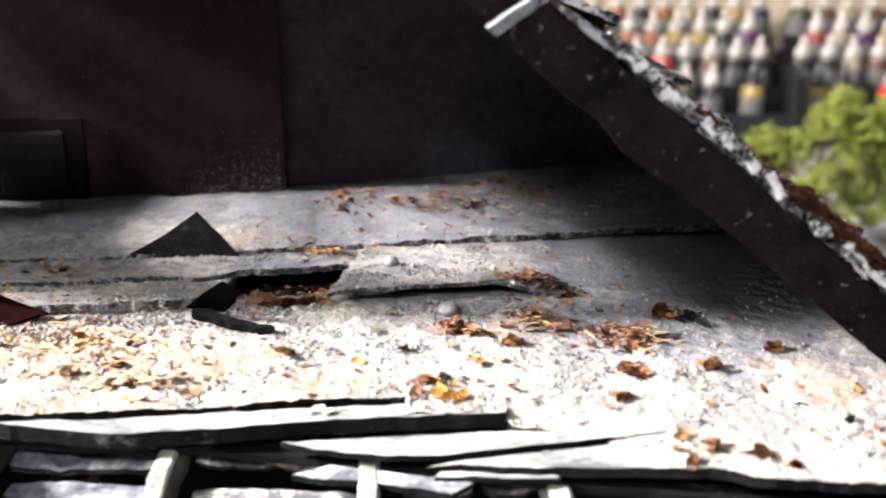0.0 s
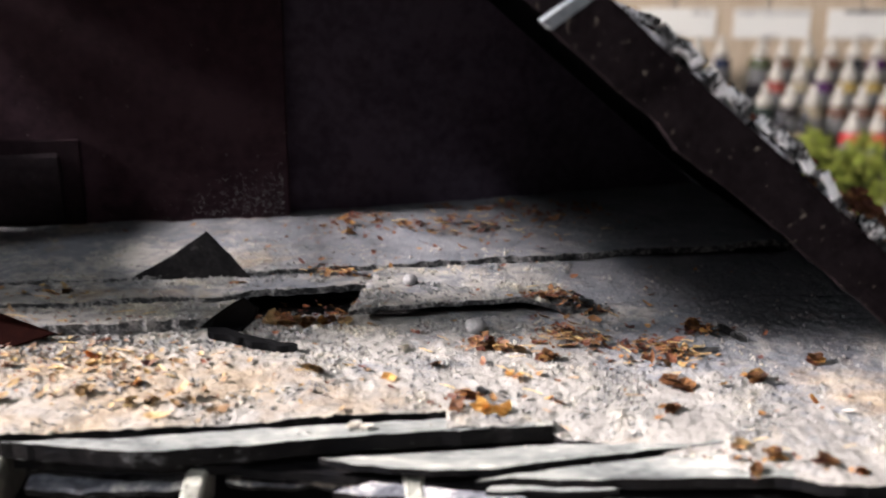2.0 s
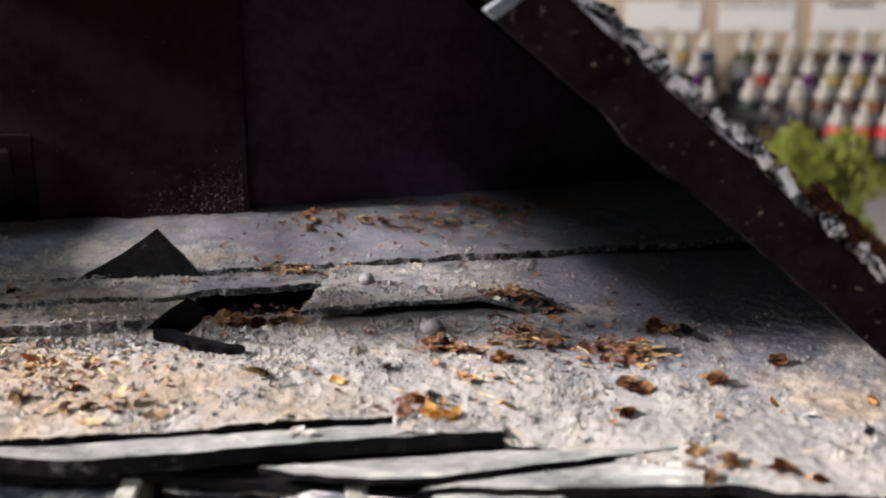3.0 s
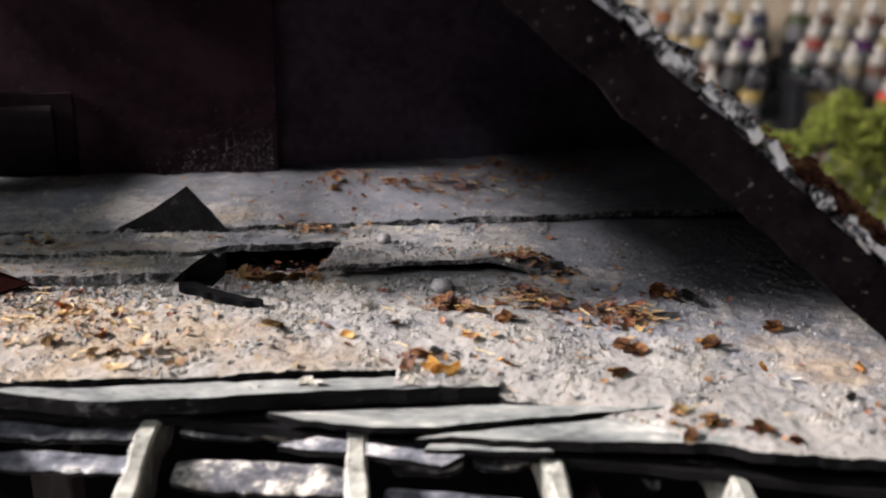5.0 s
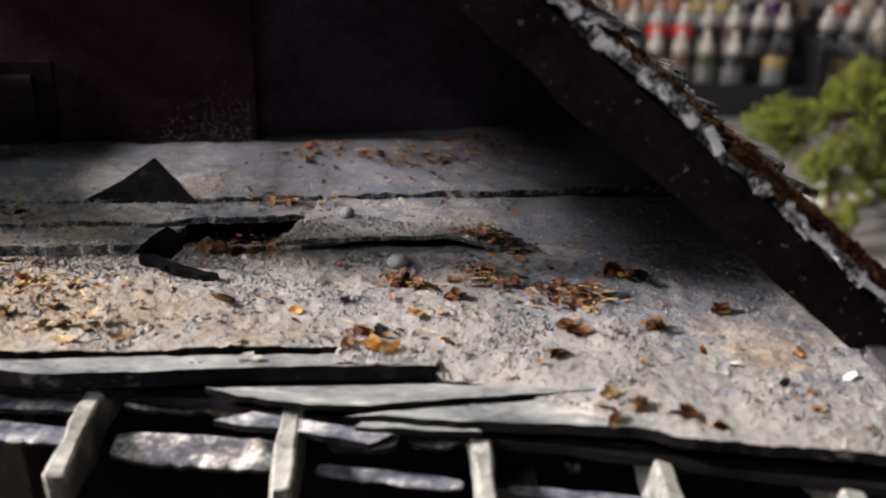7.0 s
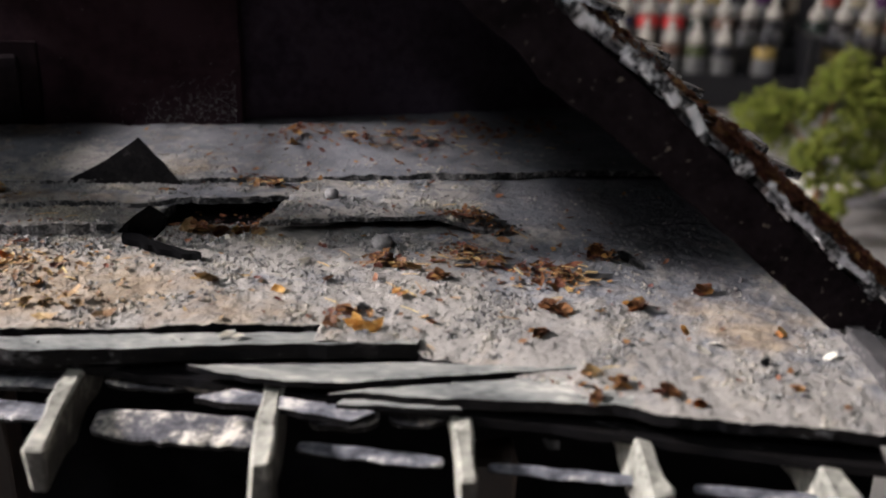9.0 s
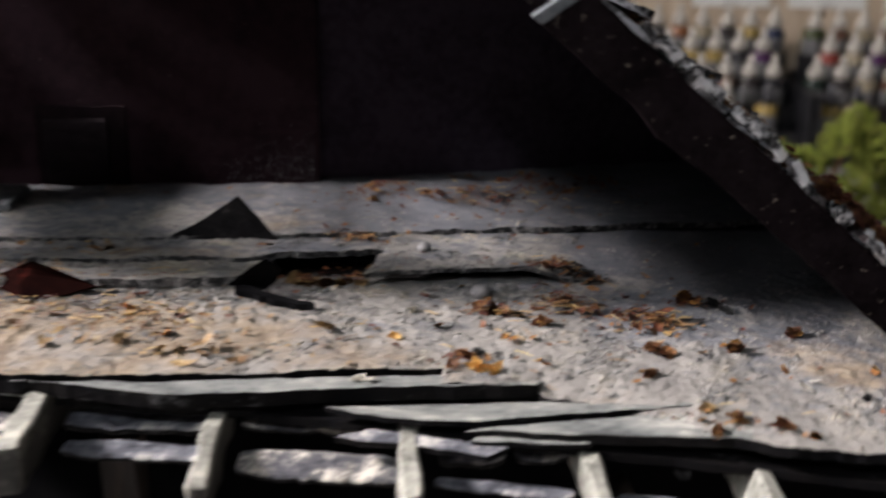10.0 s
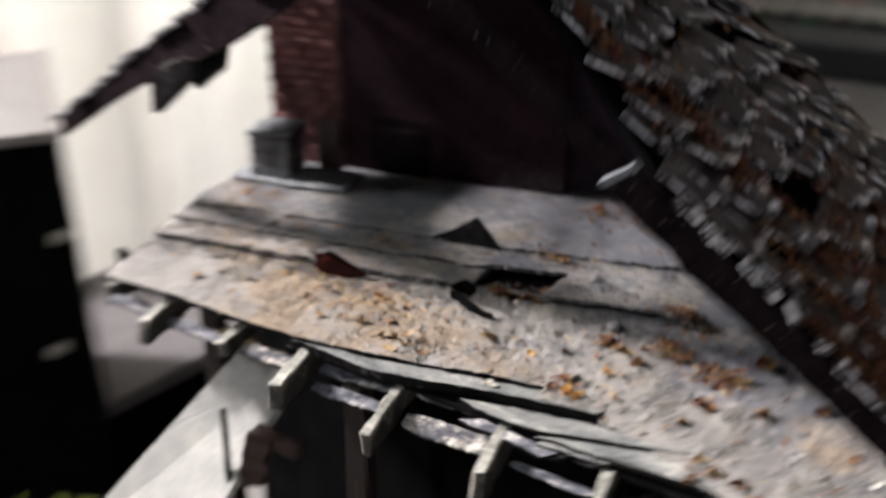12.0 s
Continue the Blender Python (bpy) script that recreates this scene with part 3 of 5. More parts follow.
part("fascia", prism([tuple(c * MM for c in p) for p in ((-158, -2, 180.5), (-72, 2.5, 180.5), (-72, 2.5, 173.5), (-158, -2, 173.5))], 1.5 * MM, 3 * MM, 0.3 * MM, 3.0, (0, 1, 0)), EDGE, lean_to)

# wall coloured near black so the space under the eave is shaded
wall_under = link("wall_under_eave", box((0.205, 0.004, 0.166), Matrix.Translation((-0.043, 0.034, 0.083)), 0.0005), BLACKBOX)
tagged(wall_under, "cottage wall beneath the eave, coloured near black to stand in for shade", "wall", kind="structure")


# ---- lifted and broken shingles ----
def shard(name, pts, thick, direction, material, label, seed, cell=1.5, ragged=0.3):
    bm = prism([tuple(c * MM for c in p) for p in pts], thick * MM, cell * MM, ragged * MM, seed, direction)
    return tagged(link(name, bm, material), label, "shingle")


shard("broken_shingle", [(-88.0, 54.0, 184.5), (-79, 57, 189.6), (-72.8, 58.8, 194.2), (-70, 59.5, 191.0), (-64.8, 61, 184.2), (-68, 60.2, 183.6)], 1.0, (-0.3, 0.85, -0.3), WEDGE, "dark grey triangular shingle broken off and standing up", 1)
shard("curled_shingle", [(-64.6, 37.4, 184.0), (-60.0, 34.4, 187.8), (-54.4, 31.8, 191.9), (-52.8, 33.6, 189.6), (-54.6, 35.8, 186.6), (-57.2, 36.4, 184.2), (-61, 37.2, 183.8)], 0.8, (0.25, 0.6, -0.2), BLACKBOX, "black shingle corner curled up beside a hole", 2)
# flat black strip modelled as the shadow cast by the curled shingle
shard("shingle_sliver", [(-62.5, 36.4, 184.7), (-58.4, 35.0, 185.0), (-55.8, 34.0, 185.0), (-50.2, 32.2, 184.9), (-45.2, 31.4, 184.8), (-44.6, 30.6, 184.7), (-48.8, 30.6, 184.7), (-52.4, 31.4, 184.8), (-56.2, 32.4, 184.8), (-60.6, 34.2, 184.7)], 1.2, (0, 0, -1), BLACKBOX, "thin curved black strip in the shape of the curled shingle's cast shadow", 6, 0.6, 1.1)
shard("lifted_shingle", [(-107, 26.0, 183.9), (-96, 25.6, 189.0), (-84.5, 27.0, 185.0), (-94, 20.5, 183.0)], 0.8, (0.1, 0.8, -0.5), RUSTY_CHIP, "dark rusty red shingle lifted off the roof", 3)

# ---- gable roof over the lean-to ----
VDIR, ADIR = Vector((-SU, CU, 0)), Vector((CU, SU, 0))
gable = empty("gable_roof", "dark glossy shingled gable roof with a speckled black barge board and mossy verge", "roof")
VERGE = Vector((-6, 13.5, 0))  # the barge board's face runs along ADIR from here
RIDGE = Vector((-62.5, 18, 290.8))
RIGHT_RIDGE, RIGHT_FOOT, LEFT_FOOT = VERGE + ADIR * -62 + Vector((0, 0, 296.3)), VERGE + ADIR * 68 + Vector((0, 0, 188.4)), Vector((-204, 15, 206.3))


def slope_point(foot, q, w, h=0.0):
    """A place on a roof slope: q along the verge from the ridge (0 to 1), w back along the ridge, h off the slope, mm."""
    top = RIGHT_RIDGE if foot is RIGHT_FOOT else RIDGE
    d = foot - top
    n = d.cross(VDIR)
    n = n.normalized() if n.z > 0 else -n.normalized()
    return top + d * q + VDIR * w + n * h


def verge_point(along, back, z):
    """A place on the gable end: mm along the barge board from its broken end, back from its face, height."""
    return tuple((VERGE + ADIR * along + VDIR * back + Vector((0, 0, z))) * MM)


for foot, seed in ((RIGHT_FOOT, 2.0), (LEFT_FOOT, 4.0)):
    # right outline trimmed near the ridge so window light reaches the eave
    pts = [slope_point(foot, q, w) * MM for q, w in ((0, 40), (0.32, 30), (0.42, 21), (0.5, 11), (0.57, 3), (0.66, 1.5), (1, 1.5), (1, 150), (0, 150))]
    n = (slope_point(foot, 0.5, 0, 1) - slope_point(foot, 0.5, 0)).normalized()
    if foot is LEFT_FOOT:  # unseen panels and gaps, cut to cast the shadow pattern on the lean-to
        part("verge_panel", prism([tuple(slope_point(foot, q, w) * MM) for q, w in ((0, -2), (1, -2), (0.99, 2.5), (0.5, 5), (0, 5))], 1.6 * MM, 3 * MM, 0.4 * MM, 8.0, tuple(-n)), BLACKBOX, gable)
        part("roof_panel", prism([tuple(slope_point(foot, q, w) * MM) for q, w in ((0.615, 4), (0.63, 11), (0.66, 25), (0.65, 47), (0.66, 80), (0.55, 84), (0.55, 150), (0.8, 150), (0.8, 84), (0.735, 66), (0.74, 57), (0.78, 52), (0.81, 44), (0.81, 20), (0.79, 12), (0.77, 3))], 1.6 * MM, 3 * MM, 0.4 * MM, 9.0, tuple(-n)), BLACKBOX, gable)
        # unseen slats added across the gap to dim the roof's back
        for q in (0.515, 0.555, 0.595):
            part("roof_batten", prism([tuple(slope_point(foot, q + k * 0.0095, w) * MM) for k, w in ((-1, 4), (1, 4), (1, 84), (-1, 84))], 1.6 * MM, 4 * MM, 0.4 * MM, q * 30, tuple(-n)), BLACKBOX, gable)
        # overhang out of view, added to shade the lean-to's right side
        pts = [slope_point(foot, q, w) * MM for q, w in ((0, -12), (0.3, -12), (0.36, -4), (0.40, 8), (0.43, 35), (0.46, 58), (0.48, 84), (0.55, 84), (0.55, 150), (0, 150))]
    part("roof_panel", prism([tuple(p) for p in pts], 1.6 * MM, 3 * MM, 0.4 * MM, seed, tuple(-n)), BLACKBOX, gable)

# black filler strip added to close the gap from the slope's foot down to the lean-to
plate_bm = prism([tuple(p * MM) for p in (Vector((57.8, 36.5, 187.6)), Vector((57.8, 36.5, 176)), Vector((14.5, 162, 176)), Vector((14.5, 162, 187.8)))], 2.0 * MM, 0, 0, 0, (0.94, 0.33, 0))
part("wall_plate", plate_bm, EDGE, gable)
outline = [verge_point(u, 0, z) for u, z in ((0.0, 235.8), (9.0, 228.2), (14.5, 223.9), (17.5, 220.2), (30, 210.9), (45, 198.5), (59.6, 186.4), (66, 186.0), (67, 189.2), (53, 200.8), (36, 215.2), (17, 230.9), (6.3, 240.0))]
bm = prism(outline, 2.4 * MM, 1.6 * MM, 0.3 * MM, 5.0, tuple(VDIR))
for f in bm.faces:
    f.material_index = 1 if f.calc_center_median().z > 0.2355 and len(f.verts) == 4 and abs(f.normal.dot(VDIR)) < 0.5 and f.normal.dot(ADIR) < 0 else 0
part("barge_board", bm, [BARGE, STONE], gable, "dark brown speckled barge board, broken at its upper end")
bm = prism([verge_point(u, 0, z) for u, z in ((-0.5, 236.2), (5.9, 240.5), (6.9, 239.5), (0.6, 235.2))], 2.6 * MM, 1.2 * MM, 0.25 * MM, 7.0, tuple(VDIR))
bm.transform(Matrix.Translation(-VDIR * 0.15 * MM))
part("board_end", bm, STONE, gable, "pale bare end of the broken barge board")
bm = prism([verge_point(u, 2.6, z) for u, z in ((9, 229.6), (-12, 246.8), (-61, 286.7), (-61, 294.6), (-10, 252.4), (12, 234.0))], 1.4 * MM, 3 * MM, 0.25 * MM, 6.0, tuple(VDIR))
part("barge_board", bm, BARGE, gable)
bm = prism([(-203.5 * MM, 14.6 * MM, 0.2005), (-171 * MM, 14.6 * MM, 0.2187), (-150 * MM, 14.6 * MM, 0.2293), (-119 * MM, 14.6 * MM, 0.2425), (-98 * MM, 14.6 * MM, 0.2535), (-62 * MM, 16 * MM, 0.2770), (-62 * MM, 16 * MM, 0.2900), (-204.5 * MM, 14.6 * MM, 0.2068)], 2.0 * MM, 3 * MM, 0.4 * MM, 9.0, (0, -1, 0))
part("barge_board", bm, BARGE, gable)
for k, pts in enumerate(([(-141.8, 13, 236.5), (-148.8, 11, 229.4), (-148.8, 10.4, 220.4), (-147.2, 10.6, 220.6), (-131, 13, 234.0), (-129, 13, 241)], [(-134, 14.4, 240), (-134.2, 14.4, 231.5), (-133.2, 14.4, 229.2), (-122, 14.4, 236.8), (-119, 14.4, 245)])):
    part("hanging_slat", prism([tuple(c * MM for c in p) for p in pts], 2.2 * MM, 2 * MM, 0.2 * MM, k + 1.0, (0.3, 0.9, 0)), EDGE, gable)

# thick painted shingle butts along the verge, wear and window glints painted white
BUTT_GLINT = mat("worn_black_paint_with_glints", [(0.43, (0.010, 0.010, 0.011)), (0.49, (0.12, 0.12, 0.128)), (0.56, (0.82, 0.81, 0.83))], 210, (0.12, 0.35), 0.8, 5, bump_mm=0.6)
random.seed(71)
down = Vector((0.768, 0, -0.640))
u = 15.5
while u < 65:
    long = random.uniform(2.6, 5.6)
    rise, thick = random.uniform(0.2, 1.5) + (0.9 if u < 34 else 0), random.uniform(1.3, 2.2)
    base = VERGE + ADIR * u + Vector((0, 0, 231.9 - 0.834 * (u - 17) + rise * 0.6))
    bm = box((long * MM, random.uniform(2.6, 4.0) * MM, thick * MM), None, 0.3 * MM, 1, 0.0, 4)
    for v in bm.verts:
        v.co += Vector((noise.noise(v.co * 500 + Vector((u, 0, 0))), noise.noise(v.co * 600 + Vector((0, u, 0))), noise.noise(v.co * 600 + Vector((0, 0, u))))) * 0.6 * MM
    axis = ADIR * down.x + Vector((0, 0, down.z))
    up = (ADIR * 0.640 + Vector((0, 0, 0.768))).normalized()
    bm.transform(Matrix.Translation((base + VDIR * random.uniform(0.6, 1.6)) * MM) @ (Matrix((axis, VDIR, up)).transposed() @ Euler((random.uniform(-0.15, 0.15), random.uniform(0.05, 0.4), random.uniform(-0.2, 0.2))).to_matrix()).to_4x4())
    part("shingle_butt", bm, BUTT_GLINT, gable)
    u += long * 0.74 + random.choice((0, 0, 0.8, 2.0))

# shingles, each laid a little askew, with a pale dry-brushed butt edge and glints painted on the long sides
random.seed(11)
shingle_meshes = []
for k in range(8):
    L, Wd = random.uniform(11, 15), random.uniform(6.0, 9.5)
    lip = random.uniform(1.8, 3.0)
    skew = random.uniform(-1.6, 1.6)
    me = bpy.data.meshes.new("shingle")
    whole = bmesh.new()
    for slot, (ya, yb, up) in enumerate(((0, -L + lip, 0.0), (-L + lip, -L, 0.08))):
        pts = [(-Wd / 2, ya + (skew if slot else 0), up), (Wd / 2, ya - (skew if slot else 0), up), (Wd / 2 - 0.3 * slot, yb - skew, up), (-Wd / 2 + 0.3 * slot, yb + skew, up)]
        bm = prism([tuple(c * MM for c in p) for p in pts], (1.0 + 0.3 * slot) * MM, 1.6 * MM, 0.55 * MM, k * 3.0 + slot)
        bmesh.ops.recalc_face_normals(bm, faces=bm.faces)
        for f in bm.faces:
            f.normal_update()
            f.material_index = 1 if slot or abs(f.normal.x) > 0.7 else 0
        tmp = bpy.data.meshes.new("piece")
        bm.to_mesh(tmp)
        bm.free()
        whole.from_mesh(tmp)
        bpy.data.meshes.remove(tmp)
    whole.to_mesh(me)
    whole.free()
    me.materials.append(SLATE)
    me.materials.append(SLATE_EDGE)
    shingle_meshes.append(me)


def lay_shingles(foot, qs, ws, lift, jit, keep_chance):
    d = (foot - (RIGHT_RIDGE if foot is RIGHT_FOOT else RIDGE)).normalized()
    n = (slope_point(foot, 0.5, 0, 1) - slope_point(foot, 0.5, 0)).normalized()
    side = d.cross(n).normalized()
    base = Matrix((side, -d, n)).transposed()
    if base.determinant() < 0:
        base = Matrix((-side, -d, n)).transposed()
    for q in qs:
        for w in ws:
            bare = 0 if foot is not RIGHT_FOOT else lerp_at(q * 130 - 62, [(-62, 40), (-20, 30), (-8, 22), (3, 13), (12, 6), (22, 3), (70, 1)])
            if random.random() > keep_chance or w < bare:
                continue
            ob = new("shingle", random.choice(shingle_meshes))
            ob.parent = gable
            calm = 0.2 if w < 5 else 0.4 if w < 24 else 1.0  # the rows at the verge lie straighter
            rot = base @ Euler((radians(-random.uniform(3, 3 + lift * calm)), radians(random.uniform(-8, 8) * calm), radians(random.uniform(-jit, jit) * calm))).to_matrix()
            p = slope_point(foot, q + random.uniform(-0.012, 0.012), w + random.uniform(-1, 1), 0.8 + random.uniform(0, 0.7)) * MM
            ob.matrix_basis = Matrix.Translation(p) @ rot.to_4x4()


lay_shingles(RIGHT_FOOT, [0.02 + 0.075 * i for i in range(13)], [2.4 + 7.8 * j for j in range(18)], 20, 18, 0.86)
lay_shingles(LEFT_FOOT, [0.04 + 0.058 * i for i in range(17)], [0.4], 16, 12, 0.95)


# ---- flakes: leaves, moss, grit ----
def flake(bm, p, size, up=None, curl=0.3, long=1.0, least=0.45):
    """One small curled flake of six corners, lying about p."""
    rot = Euler((random.uniform(-0.5, 0.5), random.uniform(-0.5, 0.5), random.uniform(0, 6.3))).to_matrix()
    if up is not None:
        rot = up.to_track_quat("Z", "Y").to_matrix() @ rot
    vs = []
    for k in range(6):
        a = k * math.pi / 3
        r = size * random.uniform(least, 1.1)
        q = Vector((r * math.cos(a) * long, r * math.sin(a) * 0.75, 0))
        q.z = curl * (q.x * q.x + q.y * q.y) / size * random.uniform(0.5, 1.3)
        vs.append(bm.verts.new(p + rot @ q))
    c = bm.verts.new(p + rot @ Vector((0, 0, -0.1 * size)))
    for k in range(6):
        bm.faces.new((vs[k], vs[(k + 1) % 6], c))


random.seed(5)
bm = bmesh.new()
n = (slope_point(RIGHT_FOOT, 0.5, 0, 1) - slope_point(RIGHT_FOOT, 0.5, 0)).normalized()
for k in range(15000):
    q = random.uniform(0.1, 0.995)
    if k % 8 < 3:
        w = random.gauss(31, 4.5)
    elif k % 8 < 6:
        w, q = random.uniform(0, 90), 1 - abs(random.gauss(0, 0.13))
    elif k % 8 == 6:
        w, q = random.uniform(0.0, 3.0), random.uniform(0.78, 0.99)
    else:
        w = random.uniform(8, 140)
    if noise.noise(Vector((q * 9, w * 0.10, 2))) < -0.12 and k % 8 != 6 or w < lerp_at(q * 130 - 62, [(-62, 44), (-20, 34), (-8, 26), (3, 15), (12, 6), (22, 2), (50, 0), (70, 0)]):
        continue
    flake(bm, slope_point(RIGHT_FOOT, min(max(q, 0.05), 1), w, random.uniform(1.6, 3.6)) * MM, random.uniform(0.5, 1.4) * MM, n)
part("moss", bm, MOSSY, gable, "rust-brown flock moss caught between the shingles")


# ---- walls ----
def wall(name, a, b, z0, z1, thick, material, label):
    a, b = Vector((*a, 0)), Vector((*b, 0))
    d = b - a
    bm = box((d.length * MM, thick * MM, (z1 - z0) * MM), None, 0.3 * MM)
    ob = link(name, bm, material)
    n = Vector((-d.y, d.x, 0)).normalized() * thick / 2
    ob.matrix_world = Matrix.Translation(((a + b) / 2 + n + Vector((0, 0, (z0 + z1) / 2))) * MM) @ Matrix.Rotation(math.atan2(d.y, d.x), 4, "Z")
    return tagged(ob, label, "wall", kind="structure")


brick_wall = wall("wall_brick", (-170, 70.2), (-145.2, 78.7), 150, 243, 6, MORTAR, "dark red brick end of the cottage wall")
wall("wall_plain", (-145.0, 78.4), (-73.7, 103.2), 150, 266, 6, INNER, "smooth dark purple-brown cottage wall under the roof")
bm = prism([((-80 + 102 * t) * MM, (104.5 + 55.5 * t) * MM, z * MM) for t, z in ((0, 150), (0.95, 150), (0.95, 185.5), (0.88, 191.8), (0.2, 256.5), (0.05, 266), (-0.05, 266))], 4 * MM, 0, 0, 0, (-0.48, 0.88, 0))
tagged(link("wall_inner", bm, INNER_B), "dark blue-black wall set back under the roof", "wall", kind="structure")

brick_me = []
random.seed(17)
for k in range(5):
    bm = box((8.2 * MM, 1.6 * MM, 2.7 * MM), None, 0.35 * MM, 1, 0.14 * MM)
    me = bpy.data.meshes.new("brick")
    bm.to_mesh(me)
    bm.free()
    me.materials.append(BRICK)
    brick_me.append(me)
along = Vector((95.5, 32.7, 0)).normalized()
face_n = Vector((along.y, -along.x, 0))
for row in range(17):
    for k in range(12):
        sd = 4.0 + 8.8 * k - (4.4 if row % 2 else 0)
        if not 2.5 < sd < 25:
            continue
        p = Vector((-170, 70.2, 0)) + along * sd + face_n * random.uniform(0.0, 0.3) + Vector((0, 0, 186.2 + 3.3 * row))
        ob = new("brick", random.choice(brick_me))
        ob.parent = brick_wall
        ob.matrix_parent_inverse = brick_wall.matrix_world.inverted()
        ob.matrix_basis = Matrix.Translation(p * MM) @ Matrix.Rotation(math.atan2(along.y, along.x) + random.uniform(-0.02, 0.02), 4, "Z") @ Matrix.Rotation(random.uniform(-0.02, 0.02), 4, "Y")

# a low boarded hatch at the foot of the plain wall
hatch = empty("wall_hatch", "low dark grey boarded hatch at the foot of the plain wall", "hatch")
hatch_m = pose(-0.1262, 0.0848, 0.1935, 0, 0, 19.2)
# dark border plate stands in for the shadow gap round the board
part("surround", box((20.5 * MM, 1.6 * MM, 19 * MM), hatch_m @ Matrix.Translation((0.8 * MM, 0.2 * MM, 0.9 * MM)), 0.2 * MM, 1, 0.15 * MM, 4), HATCH_SHADE, hatch)
part("panel", box((14.6 * MM, 2.4 * MM, 15 * MM), hatch_m @ Matrix.Translation((-0.4 * MM, -0.4 * MM, 0)), 0.4 * MM, 1, 0.25 * MM, 5), HATCH, hatch, "dull purple-grey board")

# pale dust caught on the foot of the wall near its corner
bm = bmesh.new()
for k in range(420):
    sd = 101 - abs(random.gauss(0, 11))
    hz = abs(random.gauss(0, 4.5)) * (1.2 - (101 - sd) / 60)
    p = (Vector((-170, 70.2, 0)) + along * min(sd, 100.5) + face_n * (1.7 + max(0, 3 - hz) * random.random()) + Vector((0, 0, 187 + hz))) * MM
    flake(bm, p, random.uniform(0.08, 0.22) * MM, face_n)
tagged(link("wall_dust", bm, PEBBLE), "pale dust and crumbs caught on the foot of the brick wall", "dust", kind="stuff")

plank = link("broken_plank", box((8 * MM, 2 * MM, 21 * MM), pose(-144.5 * MM, 71.5 * MM, 0.1930, 4, 3, 22), 0.5 * MM, 1, 0.4 * MM, 3), PLASTER)
tagged(plank, "pale brown broken plank upright against the brick wall", "plank")

stub = empty("chimney_stub", "grey stone block chimney stub on a flat slab", "chimney")
part("block", box((13.4 * MM, 12.6 * MM, 14 * MM), pose(-156.5 * MM, 60 * MM, 0.1932, 0, 0, 24), 0.5 * MM, 2, 0.1 * MM, 2), CHIP, stub, "dark mortar core")
part("coping", box((14.8 * MM, 14.6 * MM, 2.0 * MM), pose(-156.5 * MM, 60 * MM, 0.2010, 0, -2, 24), 0.5 * MM, 1, 0.25 * MM, 3), STONE, stub, "pale flat coping stone")
random.seed(19)
for face in range(2):
    for row in range(3):
        cuts = [0, random.uniform(0.38, 0.62), 1]
        for a, b in zip(cuts, cuts[1:]):
            wide = 13.6 * (b - a) - 0.5
            mid = -6.8 + 13.6 * (a + b) / 2
            m = pose(-156.5 * MM, 60 * MM, 0, 0, 0, 24 - 90 * face) @ Matrix.Translation((mid * MM, (-6.5 - 0.25 * random.random()) * MM, (188.6 + 4.4 * row) * MM))
            part("facing_stone", box((wide * MM, 1.2 * MM, 3.9 * MM), m, 0.35 * MM, 1, 0.22 * MM), STONE, stub)
part("slab", box((40 * MM, 16 * MM, 1.6 * MM), pose(-149 * MM, 60.5 * MM, 0.1860, 0, -1, 20), 0.4 * MM, 1, 0.25 * MM, 8), STONE, stub)

# sloping board under the eave, posts and a plain rusty shape for a small figurine
cover = shard("sloping_board", [(-105, -1, 167), (-189, -33, 60), (-128, -40, 60), (-84, 0, 167)], 2.0, (0.2, 0.6, -0.7), DRUM, "smooth grey-green board sloping down from the eave", 4)
cover["category"] = "board"
rim = link("crumbling_ledge", box((34 * MM, 2.5 * MM, 2 * MM), pose(-98 * MM, 1.5 * MM, 0.1682, 0, 0, 5), 0.5 * MM, 1, 0.5 * MM, 10), TANSTONE)
tagged(rim, "crumbling tan ledge along the top of a sloping board", "ledge")
for k, (x, y) in enumerate(((-68, 6), (8, 14), (-128, 8))):
    post = link("timber_post", box((6 * MM, 6 * MM, 170 * MM), pose(x * MM, y * MM, 0.085, 0, 0, 19), 0.6 * MM, 1, 0.3 * MM, 14), DARKWOOD)
    tagged(post, "dark brown timber post in shadow under the eave", "post", "posts under the eave")
bracket = empty("rusty_bracket", "rusty red-brown plate, arm and upright rod standing in for a small figurine", "bracket")
part("plate", box((7 * MM, 3 * MM, 20 * MM), pose(-92 * MM, -9 * MM, 0.142, 10, 15, 30), 0.8 * MM, 1, 0.7 * MM, 5), RUST, bracket)
part("arm", box((14 * MM, 4 * MM, 4 * MM), pose(-86 * MM, -6 * MM, 0.149, 0, 12, 15), 0.8 * MM, 1, 0.5 * MM, 4), RUST, bracket)
part("rod", cyl(0.9 * MM, 0.8 * MM, 26 * MM, 10, pose(-101 * MM, -12 * MM, 0.132, 4, 8, 0)), EDGE, bracket)

# ---- litter on the roof ----
random.seed(21)
leaf_meshes = {}
for kind, m in (("b", LEAF), ("o", LEAF_O), ("t", LEAF_T), ("y", LEAF_Y), ("k", LEAF_K), ("w", WHITE_CHIP)):
    leaf_meshes[kind] = []
    for k in range(4):
        bm = bmesh.new()
        for j in range({"w": 1, "y": 2, "o": 2}.get(kind, 4)):
            flake(bm, Vector((random.uniform(-0.6, 0.6), random.uniform(-0.5, 0.5), j * 0.2)) * MM, random.uniform(0.7, 1.15) * MM, None, random.uniform(0.0, 0.3), random.uniform(0.9, 1.4), 0.72)
        bmesh.ops.solidify(bm, geom=list(bm.faces), thickness=0.14 * MM)
        me = bpy.data.meshes.new("dry_leaf")
        bm.to_mesh(me)
        bm.free()
        me.materials.append(m)
        leaf_meshes[kind].append(me)
